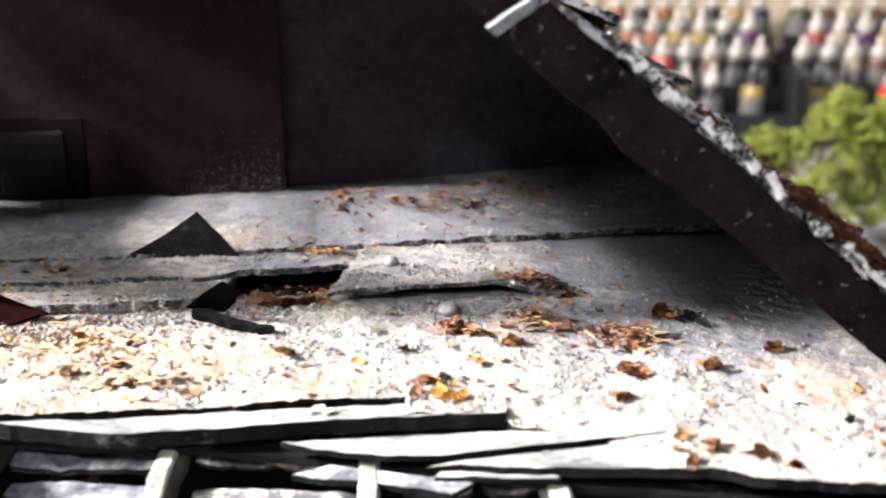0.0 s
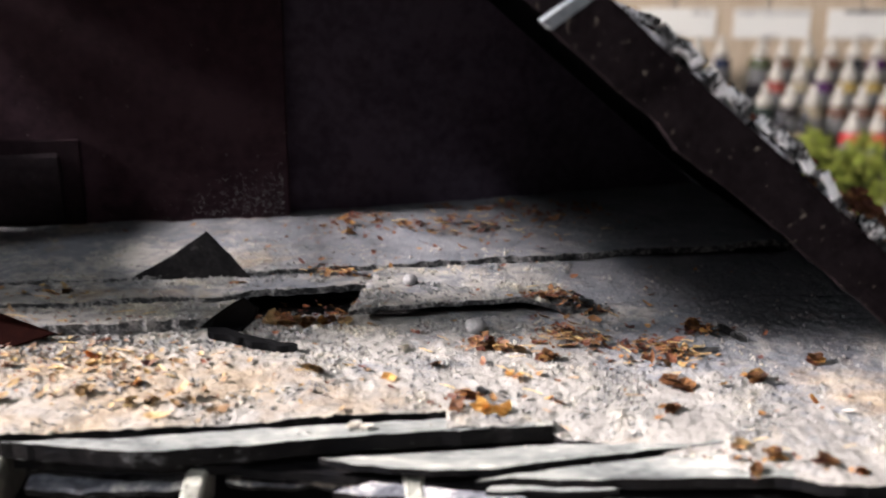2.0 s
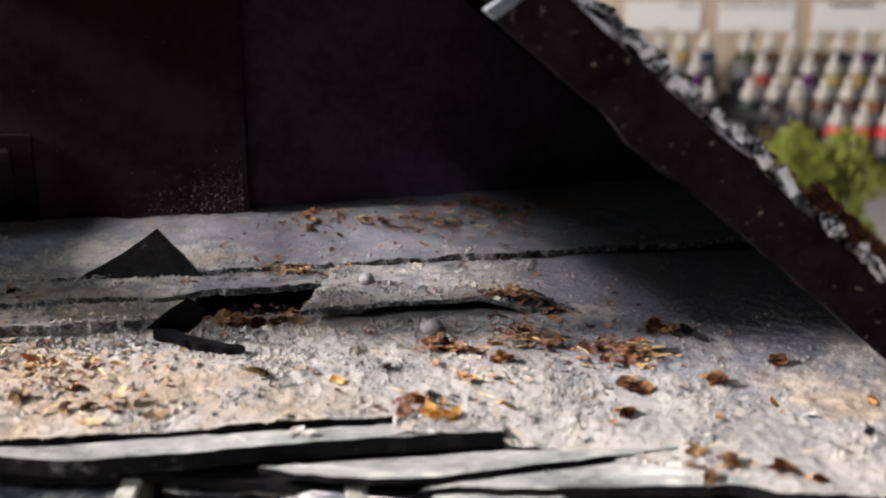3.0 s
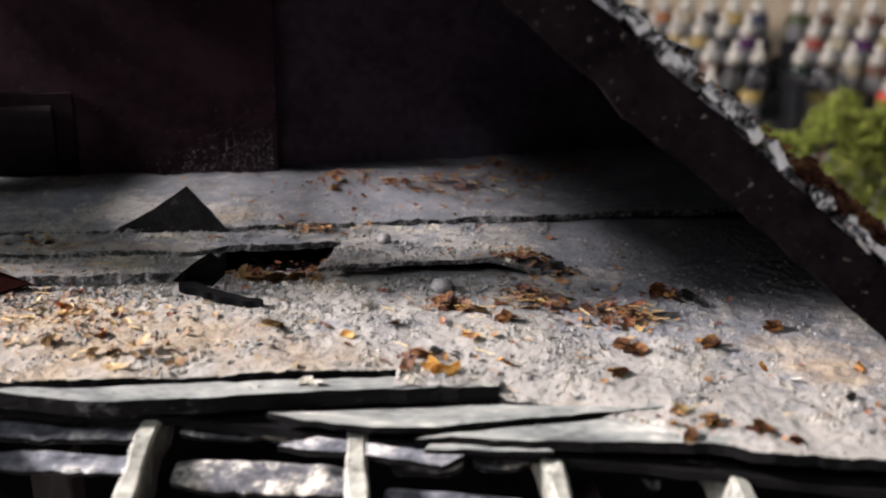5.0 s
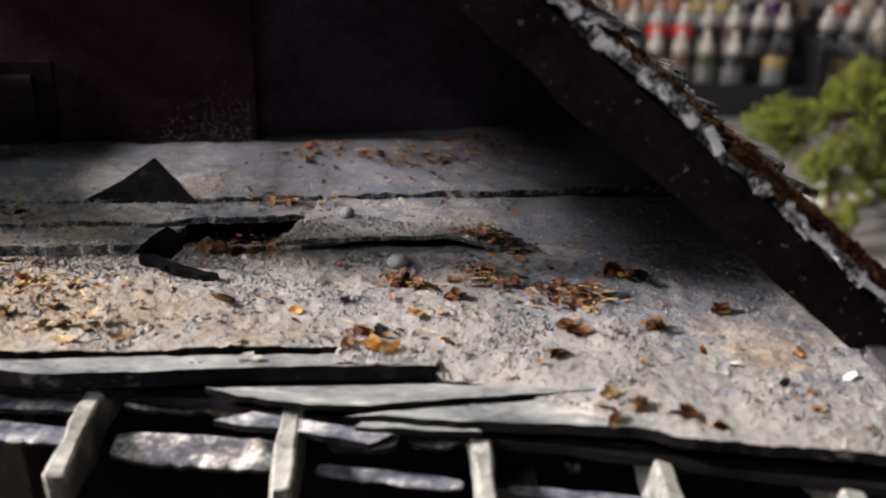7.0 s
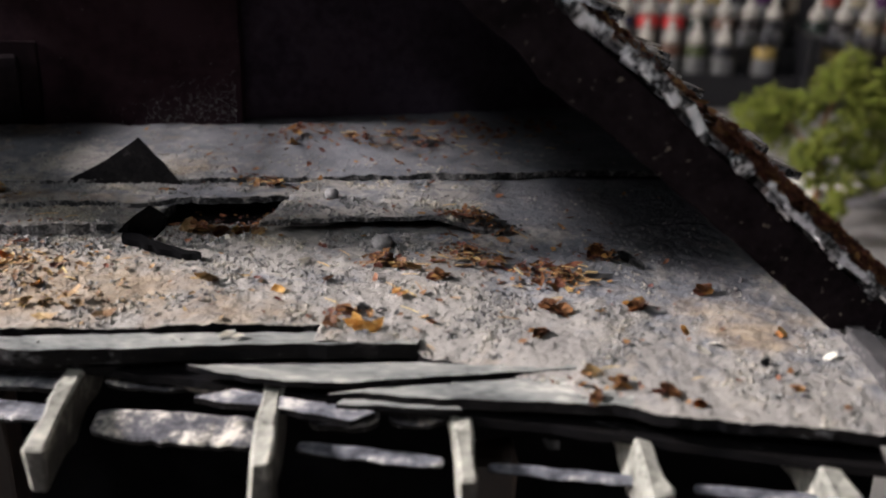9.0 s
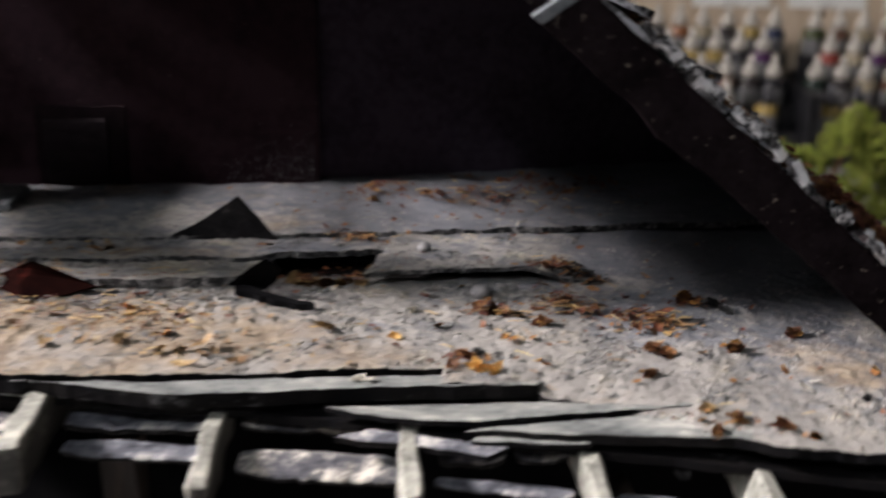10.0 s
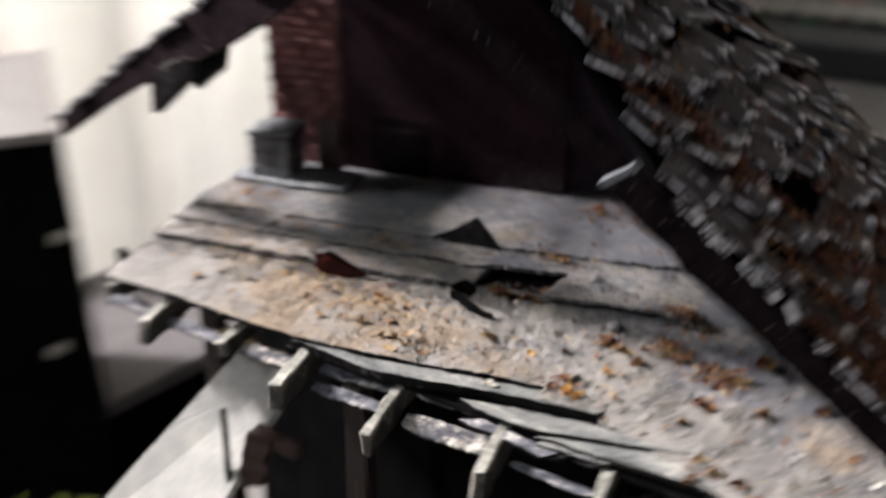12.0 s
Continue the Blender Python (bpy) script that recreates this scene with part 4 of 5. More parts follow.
LEAF_WORDS = {"b": "curled dry brown leaf lying on the roof", "o": "bright orange dry leaf lying on the roof", "y": "bright yellow dry leaf lying on the roof", "t": "tan papery leaf flake lying on the roof", "k": "charred black leaf lying on the roof", "w": "small white chip lying on the roof"}


def leaf(kind, x, y, size, tilt=0.35):
    ob = new("white_chip" if kind == "w" else "dry_leaf", random.choice(leaf_meshes[kind]))
    ob.matrix_world = Matrix.Translation((x * MM, y * MM, scatter_z(x, y) + 0.25 * size * MM)) @ Euler((random.uniform(-tilt, tilt), random.uniform(-tilt, tilt), random.uniform(0, 6.3))).to_matrix().to_4x4() @ Matrix.Diagonal((size, size, size * 0.75, 1))
    tagged(ob, LEAF_WORDS[kind], "chip" if kind == "w" else "leaf", "dead leaves on the roof" if kind != "w" else "")


LEAVES = (
    "y -12.0 16.4 1.7;y -13.0 16.8 1.4;y -11.0 15.9 1.5;b -16.4 16.6 1.3;b -16.8 20.6 1.5;b -15 19.6 1.1;k -14.6 22.2 0.9;o -29 25 1.4;w -30 36 1.7;w -29 35 1.3;b -23 30 0.8;o -4 21 1.2;o -4.8 22.5 0.9;b -7 36 1.5;"
    "b -17 40 1.5;b -14.5 39 1.3;t -12 38 1.4;b -19 41 1.1;b 12 31 1.7;b 13.5 30.5 1.1;b 24 36 1.6;o 22.5 36.5 1.0;b 15 55 1.7;o 16.5 54 1.4;k 20 52 1.9;k 21.5 51.5 1.2;b 12 23 1.2;o 10.8 23.2 1.1;"
    "b 33 44 1.4;o 25 11 1.6;b 24 11.5 1.2;o 20 10.5 1.0;b 30 11 1.4;o 34 10 1.2;b 22 7.5 1.0;o 31 30 1.2;k 42 23 0.7;w 22 18 0.9;t -40 24 1.4;o -10 29 1.3;o -11.5 30 1.0;"
    "o -64 14 1.4;t -70 10 1.5;t -62 9 1.1;t -58.5 9.5 0.9;w -28.2 8.8 2.2;w -27 8.6 1.6;o -122 0 1.6;b -109 8 1.0;o -104 16 1.2;t -80 6 1.3;b -86 17 1.2;o -75 22 1.1;k 18 -1 1.0;t 20 13.5 1.0;w 33 24 1.2;w 36 27 1.0;w 58 29 0.7;w 60 26 0.9;w 49 30.5 1.0;w 50.6 28.6 1.1;w 47.4 31 0.8;t 56 41 2.2;t 58 40 2.0;t 54.5 42 1.6;"
    "o 44 33 0.9;b 46 17 0.9;w 51 21 1.4;b -129 33 1.2;b -118 35 1.0;o -152 42 1.3;t -161 26 1.4;o -97 45 1.3;b -94 46 1.0;t -54.4 43.0 1.6;t -51.8 42.0 1.5;b -53.2 44.6 1.4;t -50.4 43.6 1.2;b -48 43.6 1.4;o -45.6 45.0 1.2;w -46.8 42.6 1.0;t -42.6 46.4 1.2;b -57.6 45 1.2;w -49.6 40.0 1.5;w -48.2 39.2 1.1;w -50 51 1.6;b -44.6 53 1.5;b -46.5 55 1.5")
for row in LEAVES.split(";"):
    kind, x, y, size = row.split()
    leaf(kind, float(x), float(y), float(size))


def litter(name, clumps, material, label, size=(0.5, 1.3), seed=1):
    """Heaps of flakes: x, y, spread along and up the roof, count."""
    random.seed(seed)
    bm = bmesh.new()
    for x, y, sx, sy, count in clumps:
        for k in range(count):
            px, py = x + random.gauss(0, sx), y + random.gauss(0, sy)
            if not inside(px, py):
                continue
            pile = max(0.0, 1 - math.hypot((px - x) / (sx + 0.1), (py - y) / (sy + 0.1)) / 1.6) * min(2.0, count / 22) if sx < 5 else 0.2
            s = random.uniform(*size) * (1.7 if k % 3 == 0 and sx < 6 else 1.0)
            flake(bm, Vector((px * MM, py * MM, scatter_z(px, py) + (0.2 + random.uniform(0, 1) * pile * 2.0) * MM)), s * MM, None, 0.15, random.uniform(0.9, 2.6) if random.random() < 0.2 else random.uniform(0.8, 1.3))
    return tagged(link(name, bm, material), label, "leaf litter", kind="stuff")


litter("brown_leaf_litter", [(-4, 46, 4.0, 2.4, 60), (-7, 60, 3.2, 2.4, 46), (9, 42, 3.2, 2.0, 46), (7, 46, 2.4, 1.4, 18), (16, 54, 2.0, 1.2, 14), (-50, 66, 3.0, 1.2, 26), (-67, 56, 1.2, 0.8, 6), (-58, 98, 3.5, 2.5, 34), (-55, 106, 3, 2, 26), (-43, 101, 5, 3, 44), (-35, 104, 4, 3, 40), (-20, 111, 4, 4, 60), (-27, 122, 3, 2, 22), (-11, 122, 5, 4, 46), (-43, 119, 6, 2, 24), (-66, 92, 5, 4, 16), (-30, 96, 14, 5, 40), (-17, 40, 2.5, 1.2, 16), (-72, 23, 9, 4, 30), (-100, 30, 14, 8, 36), (-35, 80, 25, 14, 60), (0, 30, 26, 14, 70), (-140, 20, 12, 12, 46), (-125, 30, 10, 8, 30), (-20, 50, 18, 8, 30)], LEAF, "small brown leaf flakes and straw scattered over the roof", (0.35, 0.95), 31)
litter("tan_leaf_litter", [(-75, 20, 10, 5, 110), (-54, 11, 3, 2.4, 30), (-66, 17, 7, 4, 55), (-88, 22, 9, 6, 60), (-100, 12, 14, 7, 40), (-150, 38, 9, 4, 90), (-150, 46, 8, 2.4, 110), (-133, 22, 13, 11, 120), (-116, 14, 12, 8, 90), (9, 43, 4, 2, 14), (-4, 45, 4, 2, 12), (-97, 45, 4, 2, 24), (-120, 36, 14, 5, 40), (-45, 22, 14, 8, 40)], LEAF_T, "tan papery seed flakes heaped and strewn over the roof", (0.28, 0.95), 32)

litter("leaf_crumbs", [(-4, 46, 3.6, 2.0, 90), (-7, 60, 3.2, 1.8, 80), (9, 42, 3.4, 1.8, 90), (-17, 40, 3, 1.2, 40), (15, 54, 2.4, 1.2, 40), (-50, 66, 3, 1.2, 40), (-16.4, 20, 2, 1.2, 24), (12, 31, 2, 1, 16), (24, 36, 2, 1, 14), (22, 11, 4, 1.5, 24), (-35, 103, 16, 6, 120), (-12, 116, 8, 6, 60), (-60, 96, 6, 4, 40), (-85, 20, 16, 7, 140), (-52, 42.6, 2.4, 1.2, 60), (-46, 47, 4, 2.0, 90), (-95, 28, 18, 8, 120)], LEAF, "tiny brown leaf crumbs round the leaf heaps", (0.18, 0.5), 34)
litter("charred_litter", [(-6, 61, 3.0, 1.6, 60), (-3, 60, 1.5, 1.0, 24), (19, 53, 1.6, 0.8, 20), (-28, 101, 3, 1.5, 12), (-4, 47.5, 3, 1.0, 12), (10, 44, 2.4, 1.0, 10), (-14, 22.5, 2, 0.8, 10)], LEAF_K, "charred black crumbs heaped among the dead leaves", (0.3, 0.75), 33)
random.seed(37)
straws = bmesh.new()
for x, y, sx, sy, count in ((-4, 45, 4, 2, 16), (9, 43, 4, 2, 18), (-17, 40, 4, 1.5, 9), (-10, 30, 6, 3, 8), (-6, 62, 4, 2, 9), (-75, 20, 14, 6, 12), (-50, 66, 3, 1, 8), (-30, 104, 16, 6, 22), (-110, 25, 25, 12, 12), (10, 20, 20, 9, 14)):
    for k in range(count):
        px, py = x + random.gauss(0, sx), y + random.gauss(0, sy)
        if not inside(px, py):
            continue
        a, half, wide = random.uniform(-0.9, 0.9), random.uniform(0.7, 2.0), random.uniform(0.07, 0.14)
        z = scatter_z(px, py) / MM + random.uniform(0.3, 1.2)
        d, e = Vector((math.cos(a), math.sin(a), random.uniform(-0.2, 0.2))), Vector((-math.sin(a), math.cos(a), 0.2))
        ends = [Vector((px, py, z)) + d * f * half + Vector((0, 0, 0.07 * half * (1 - f * f))) for f in (-1, 0, 1)]
        rails = [[straws.verts.new((q + o) * MM) for o in (e * wide, -e * wide, Vector((0, 0, -wide)))] for q in ends]
        for r0, r1 in zip(rails, rails[1:]):
            for i in range(3):
                straws.faces.new((r0[i], r0[(i + 1) % 3], r1[(i + 1) % 3], r1[i]))
tagged(link("straw", straws, STRAW), "short bent bits of pale straw among the leaves", "straw", kind="stuff")

# grit: crumbs of many sizes, thickest along the broken edges of the courses
random.seed(41)
crumbs = bmesh.new()
for k in range(76000):
    s = random.choice((0.13, 0.15, 0.17, 0.2, 0.24, 0.3, 0.42)) * random.uniform(0.7, 1.3)
    if k % 6 == 3:
        x, y = uv(random.uniform(-140, 25), random.choice((54, 54, 66, 66, 79.5)) + random.gauss(-0.6, 1.9))
        s *= random.uniform(0.8, 1.7)
        if noise.noise(Vector((x * 0.18, y * 0.18, 3))) < -0.05:
            continue
    elif k % 31 == 5:
        f = random.random()
        x, y = -86 + 18 * f + random.gauss(0, 1), 53 + 5 * f + random.gauss(0, 0.9)
        s *= 1.3
    elif k % 6 == 0:
        x, y = random.gauss(-50, 45), random.gauss(50, 30)
    else:
        x, y = random.uniform(-150, 56), random.triangular(-9, 90, 22)
    on_board = x > -80 and y > front_at(x) - 8 and k % 3 == 0 and min(surface(x, y), surface(x, y - 1.5), surface(x - 1, y), surface(x + 1, y)) > 181.1
    if not (inside(x, y) or on_board):
        continue
    if k % 6 != 3 and k % 31 != 5 and noise.noise(Vector((x * 0.11, y * 0.11, 5))) + 0.6 * noise.noise(Vector((x * 0.35, y * 0.35, 8))) < random.uniform(-0.15, 0.5):
        continue
    if x > -8 and y > 36 and k % 4:
        continue
    p = Vector((x, y, surface(x, y) + 0.15 * s)) * MM
    turn = Euler((random.uniform(0, 6), random.uniform(0, 6), random.uniform(0, 6))).to_matrix()
    vs = [crumbs.verts.new(p + turn @ Vector(q) * s * MM * random.uniform(0.7, 1.15)) for q in ((1, 0, 0), (-1, 0, 0), (0, 0.9, 0), (0, -0.9, 0), (0, 0, 0.75), (0, 0, -0.75))]
    for f in ((0, 2, 4), (2, 1, 4), (1, 3, 4), (3, 0, 4), (2, 0, 5), (1, 2, 5), (3, 1, 5), (0, 3, 5)):
        crumbs.faces.new([vs[j] for j in f])
tagged(link("grit", crumbs, GRIT), "pale grey grit and crumbs scattered over the roof", "grit", kind="stuff")


def stone(name, x, y, r, material, label, seed):
    bm = bmesh.new()
    bmesh.ops.create_icosphere(bm, subdivisions=2, radius=r * MM)
    for v in bm.verts:
        v.co *= 1 + 0.25 * noise.noise(v.co * 350 + Vector((seed, 0, 0)))
        v.co.z *= 0.75
    ob = link(name, bm, material, smooth=True)
    ob.location = (x * MM, y * MM, scatter_z(x, y) + r * 0.55 * MM)
    return tagged(ob, label, "pebble")


stone("pebble", -20, 47, 1.9, PEBBLE, "rounded grey pebble at the end of a slot", 1)
stone("pebble", -35, 61, 1.4, PEBBLE, "small grey pebble on a shingle", 2)

# ---- table, rack, room ----
ob = link("table", box((1.77, 2.2, 0.03), Matrix.Translation((0.615, 0.6, -0.015)), 0.002), TABLE)
tagged(ob, "beige laminate table top on square legs", "table", kind="structure")
for x in (-0.21, 1.44):
    for y in (-0.44, 1.64):
        part("leg", box((0.05, 0.05, 0.719), Matrix.Translation((x, y, -0.3905)), 0.003), TABLE, ob)
A13 = radians(13.3)
RX, RF = Vector((math.cos(A13), math.sin(A13), 0)), Vector((-math.sin(A13), math.cos(A13), 0))
E0 = Vector((0.0147, -0.1192, 0))


def rack_at(a, d, z):
    """A place by metres to the side and ahead, along the rack."""
    return E0 + RX * a + RF * d + Vector((0, 0, z))


def rack_m(a, d, z):
    return Matrix.Translation(rack_at(a, d, z)) @ Matrix.Rotation(A13, 4, "Z")


ROWS_Z = (0.0150, 0.0375, 0.0600, 0.0815)
ROWS_D = (1.060, 1.090, 1.120, 1.150)
for a0, a1 in ((-0.26, 0.3235), (0.3355, 0.72)):
    rack = empty("paint_rack", "black stepped rack holding rows of paint bottles", "rack", "paint racks")
    for z, d in zip(ROWS_Z, ROWS_D):
        part("step", box((a1 - a0, 0.0298, z), rack_m((a0 + a1) / 2, d, z / 2), 0.0008), RACK, rack)
        part("lip", box((a1 - a0, 0.0018, 0.020), rack_m((a0 + a1) / 2, d - 0.0140, z + 0.0095), 0.0005), RACK, rack)
    for a in (a0 - 0.002, a1 + 0.002):
        part("side_panel", box((0.0038, 0.15, 0.075), rack_m(a, 1.105, 0.0375), 0.0008), RACK, rack)

PAINT = bpy.data.materials.new("paint_in_bottle")
PAINT.use_nodes = True
N, L = PAINT.node_tree.nodes, PAINT.node_tree.links
oi, ramp = N.new("ShaderNodeObjectInfo"), N.new("ShaderNodeValToRGB")
ramp.color_ramp.interpolation = "CONSTANT"
hues = [(0.015, 0.015, 0.018), (0.20, 0.04, 0.03), (0.04, 0.05, 0.02), (0.012, 0.02, 0.016), (0.22, 0.09, 0.04), (0.02, 0.016, 0.016), (0.26, 0.22, 0.15), (0.02, 0.025, 0.05), (0.015, 0.04, 0.02), (0.25, 0.18, 0.06), (0.09, 0.045, 0.03), (0.05, 0.012, 0.06)]
els = ramp.color_ramp.elements
while len(els) < len(hues):
    els.new(0.5)
for k, (e, c) in enumerate(zip(els, hues)):
    e.position, e.color = k / len(hues), (*c, 1)
L.new(oi.outputs["Random"], ramp.inputs[0])
L.new(ramp.outputs[0], N["Principled BSDF"].inputs["Base Color"])
N["Principled BSDF"].inputs["Roughness"].default_value = 0.25


def make_bottle(cap, words):
    b = empty("paint_bottle", words, "bottle", "paint bottles on the rack")
    part("body", lathe([(0.0108, 0), (0.0118, 0.001), (0.0118, 0.0405), (0.0110, 0.0440), (0.0085, 0.0460)]), PAINT, b, smooth=True)
    part("cap", lathe([(0.0080, 0.0456), (0.0082, 0.0530), (0.0076, 0.0545), (0.0060, 0.0565), (0.0042, 0.0580), (0.0036, 0.0600), (0.0030, 0.0675), (0.0018, 0.0690)]), cap, b, smooth=True)
    lab = part("label", lathe([(0.0119, 0.0085), (0.0120, 0.0090), (0.0120, 0.0345), (0.0119, 0.0350)]), LABEL, b, smooth=True)
    for z, h, w in ((0.030, 0.0035, 0.011), (0.023, 0.002, 0.014), (0.0165, 0.0055, 0.007)):
        part("print", box((w, 0.0005, h), Matrix.Translation((0, -0.0121, z)), 0), PRINT, lab)
    return b


white_bottle = make_bottle(CAPW, "paint dropper bottle with a white nozzle cap and pale label")
black_bottle = make_bottle(CAPK, "paint dropper bottle with a black nozzle cap")
red_bottle = make_bottle(CAPW, "red paint dropper bottle with a white nozzle cap")
red_bottle.children[0].data = red_bottle.children[0].data.copy()
red_bottle.children[0].data.materials[0] = plain("red_paint", (0.45, 0.03, 0.03), 0.3)
used = set()
SETS = ((3, 0.3116, -1, 21, 0.0252), (3, 0.3546, 1, 14, 0.0256), (2, 0.294, -1, 21, 0.0250), (2, 0.364, 1, 13, 0.0256), (1, 0.301, -1, 21, 0.0252), (1, 0.344, 1, 14, 0.0256), (0, 0.247, -1, 18, 0.0256), (0, 0.428, 1, 10, 0.0256))
random.seed(3)
for row, a, way, count, pitch in SETS:
    for k in range(count):
        src = white_bottle
        if row == 0 and way > 0 and k < 3:
            src = red_bottle
        if row == 1 and way < 0 and 4 <= k <= 5:
            src = red_bottle
        m = rack_m(a + way * pitch * k + random.uniform(-0.0008, 0.0008), ROWS_D[row], ROWS_Z[row] + 0.0003) @ Matrix.Rotation(random.uniform(-0.9, 0.9), 4, "Z")
        if src not in used:
            src.matrix_basis = m
            used.add(src)
        else:
            copy_thing(src, m)
for k, (a, row) in enumerate(((0.352, 0), (0.378, 0), (0.289, 0))):
    m = rack_m(a, ROWS_D[row], ROWS_Z[row] + 0.0003)
    if k == 0:
        black_bottle.matrix_basis = m
    else:
        copy_thing(black_bottle, m)

board_back = empty("drawer_front", "pale pine drawer fronts behind the paint racks", "drawers", kind="structure")
for k in range(-3, 9):
    part("panel", box((0.102, 0.012, 0.30), rack_m(-0.10 + 0.106 * k, 1.205, 0.20), 0.0015), PINE, board_back)
for k in range(3, 6):
    card = part("label_card", box((0.086, 0.001, 0.033), rack_m(-0.10 + 0.106 * k + 0.055, 1.1975, 0.161), 0), CARD, board_back, "white label card")
    words = {3: "ARTS.", 4: "TURN TWO STARTS"}.get(k)
    if words:
        font = bpy.data.curves.new("lettering", "FONT")
        font.body, font.size, font.align_x, font.extrude = words, 0.0088, "RIGHT" if k == 3 else "CENTER", 0.0002
        text = new("lettering", font)
        text.data.materials.append(PRINT)
        text.parent = card
        text.matrix_basis = rack_m(-0.10 + 0.106 * k + 0.055 + (0.038 if k == 3 else 0), 1.1968, 0.1695) @ Matrix.Rotation(radians(90), 4, "X")
    else:
        part("print", box((0.05, 0.0006, 0.004), rack_m(-0.10 + 0.106 * k + 0.055, 1.1968, 0.174), 0), PRINT, card)
    part("print", box((0.016, 0.0006, 0.0012), rack_m(-0.10 + 0.106 * k + 0.055, 1.1968, 0.1475), 0), PRINT, card)


# ---- model trees on the table ----
def model_tree(name, lumps, trunk, label, seed):
    """lumps: a, d, z, radius; trunk: points of a bent wire, thick to thin."""
    random.seed(seed)
    root = empty(name, label, "model tree", "model trees on the table")
    for pts, r in trunk:
        curve = bpy.data.curves.new("trunk", "CURVE")
        curve.dimensions, curve.bevel_depth, curve.bevel_resolution = "3D", r, 3
        sp = curve.splines.new("POLY")
        sp.points.add(len(pts) - 1)
        for k, (q, p) in enumerate(zip(sp.points, pts)):
            q.co = (*rack_at(*p), 1)
            q.radius = 1 - 0.6 * k / len(pts)
        ob = new("trunk", curve)
        ob.data.materials.append(TRUNK)
        ob.parent = root
    bm = bmesh.new()
    for a, d, z, r in lumps:
        c = rack_at(a, d, z)
        for j in range(int(640 * (r / 0.02) ** 2)):
            v = Vector((random.gauss(0, 1), random.gauss(0, 1), random.gauss(0, 1))).normalized()
            rr = r * 1.12 * (0.74 + 0.5 * noise.noise(v * 2.2 + Vector((a * 50, seed, 0)))) * random.uniform(0.82, 1.08)
            s = random.uniform(0.0010, 0.0023)
            p = c + v * rr
            rot = Euler((random.uniform(0, 6), random.uniform(0, 6), 0)).to_matrix()
            vs = [bm.verts.new(p + rot @ (Vector(q) * s * random.uniform(0.7, 1.2))) for q in ((1, 0, 0), (-1, 0, 0), (0, 1, 0), (0, -1, 0), (0, 0, 1), (0, 0, -1))]
            for f in ((0, 2, 4), (2, 1, 4), (1, 3, 4), (3, 0, 4), (2, 0, 5), (1, 2, 5), (3, 1, 5), (0, 3, 5)):
                bm.faces.new([vs[i] for i in f])
    part("crown", bm, FOLIAGE, root)
    return root


model_tree("foam_tree", [(a + 0.006, d, z - 0.009, r) for a, d, z, r in ((0.188, 0.70, 0.088, 0.013), (0.202, 0.70, 0.096, 0.013), (0.208, 0.71, 0.076, 0.014), (0.222, 0.70, 0.094, 0.012), (0.222, 0.69, 0.064, 0.011), (0.240, 0.70, 0.112, 0.014), (0.252, 0.71, 0.121, 0.013), (0.262, 0.70, 0.108, 0.016), (0.272, 0.71, 0.092, 0.018), (0.255, 0.70, 0.086, 0.013), (0.284, 0.70, 0.116, 0.016), (0.262, 0.70, 0.066, 0.014), (0.290, 0.71, 0.075, 0.016), (0.236, 0.69, 0.074, 0.013), (0.236, 0.70, 0.050, 0.012), (0.252, 0.69, 0.046, 0.012), (0.276, 0.70, 0.052, 0.014), (0.300, 0.70, 0.098, 0.016), (0.300, 0.70, 0.058, 0.013))], [([(0.245, 0.70, 0.0), (0.246, 0.70, 0.04), (0.242, 0.70, 0.075), (0.25, 0.70, 0.10)], 0.0024), ([(0.245, 0.70, 0.045), (0.225, 0.70, 0.07), (0.205, 0.70, 0.085)], 0.0014), ([(0.246, 0.70, 0.05), (0.268, 0.70, 0.08)], 0.0014)], "yellow-green foam model tree with an orange-brown wire trunk", 3)
model_tree("foam_bush", [(0.238, 0.665, 0.022, 0.012), (0.246, 0.66, 0.030, 0.008), (0.229, 0.665, 0.014, 0.010)], [([(0.238, 0.665, 0.0), (0.238, 0.665, 0.02)], 0.0015)], "small yellow-green foam bush beside a model tree", 5)
model_tree("foam_hedge", [(-0.232 + 0.012 * k, 0.165 + 0.012 * (k % 2), 0.022, 0.017) for k in range(4)], [([(-0.225, 0.175, 0.0), (-0.225, 0.175, 0.02)], 0.0015)], "low yellow-green foam hedge at the table edge", 6)
plate = link("grey_base_tile", box((0.22, 0.10, 0.004), rack_m(0.26, 0.80, 0.002), 0.001), PEBBLE)
tagged(plate, "flat grey base tile under white stones", "base")
random.seed(8)
for k, (a, d, r) in enumerate(((0.212, 0.76, 6), (0.226, 0.77, 7), (0.238, 0.76, 6), (0.251, 0.765, 8), (0.262, 0.76, 6), (0.275, 0.77, 8), (0.288, 0.765, 7), (0.268, 0.785, 9), (0.298, 0.78, 8))):
    bm = bmesh.new()
    bmesh.ops.create_icosphere(bm, subdivisions=2, radius=r * MM)
    for v in bm.verts:
        v.co *= 1 + 0.35 * noise.noise(v.co * 120 + Vector((k, 0, 0)))
    ob = link("white_stone", bm, WHITE_CHIP, smooth=True)
    ob.location = rack_at(a, d, 0.004 + r * 0.8 * MM)
    tagged(ob, "rough white stone on a grey base tile", "stone", "white stones by the tree")

# ---- curtain, cabinet and the room ----
# curtain top cut low, out of view, so window light passes over
bm = bmesh.new()
cols = []
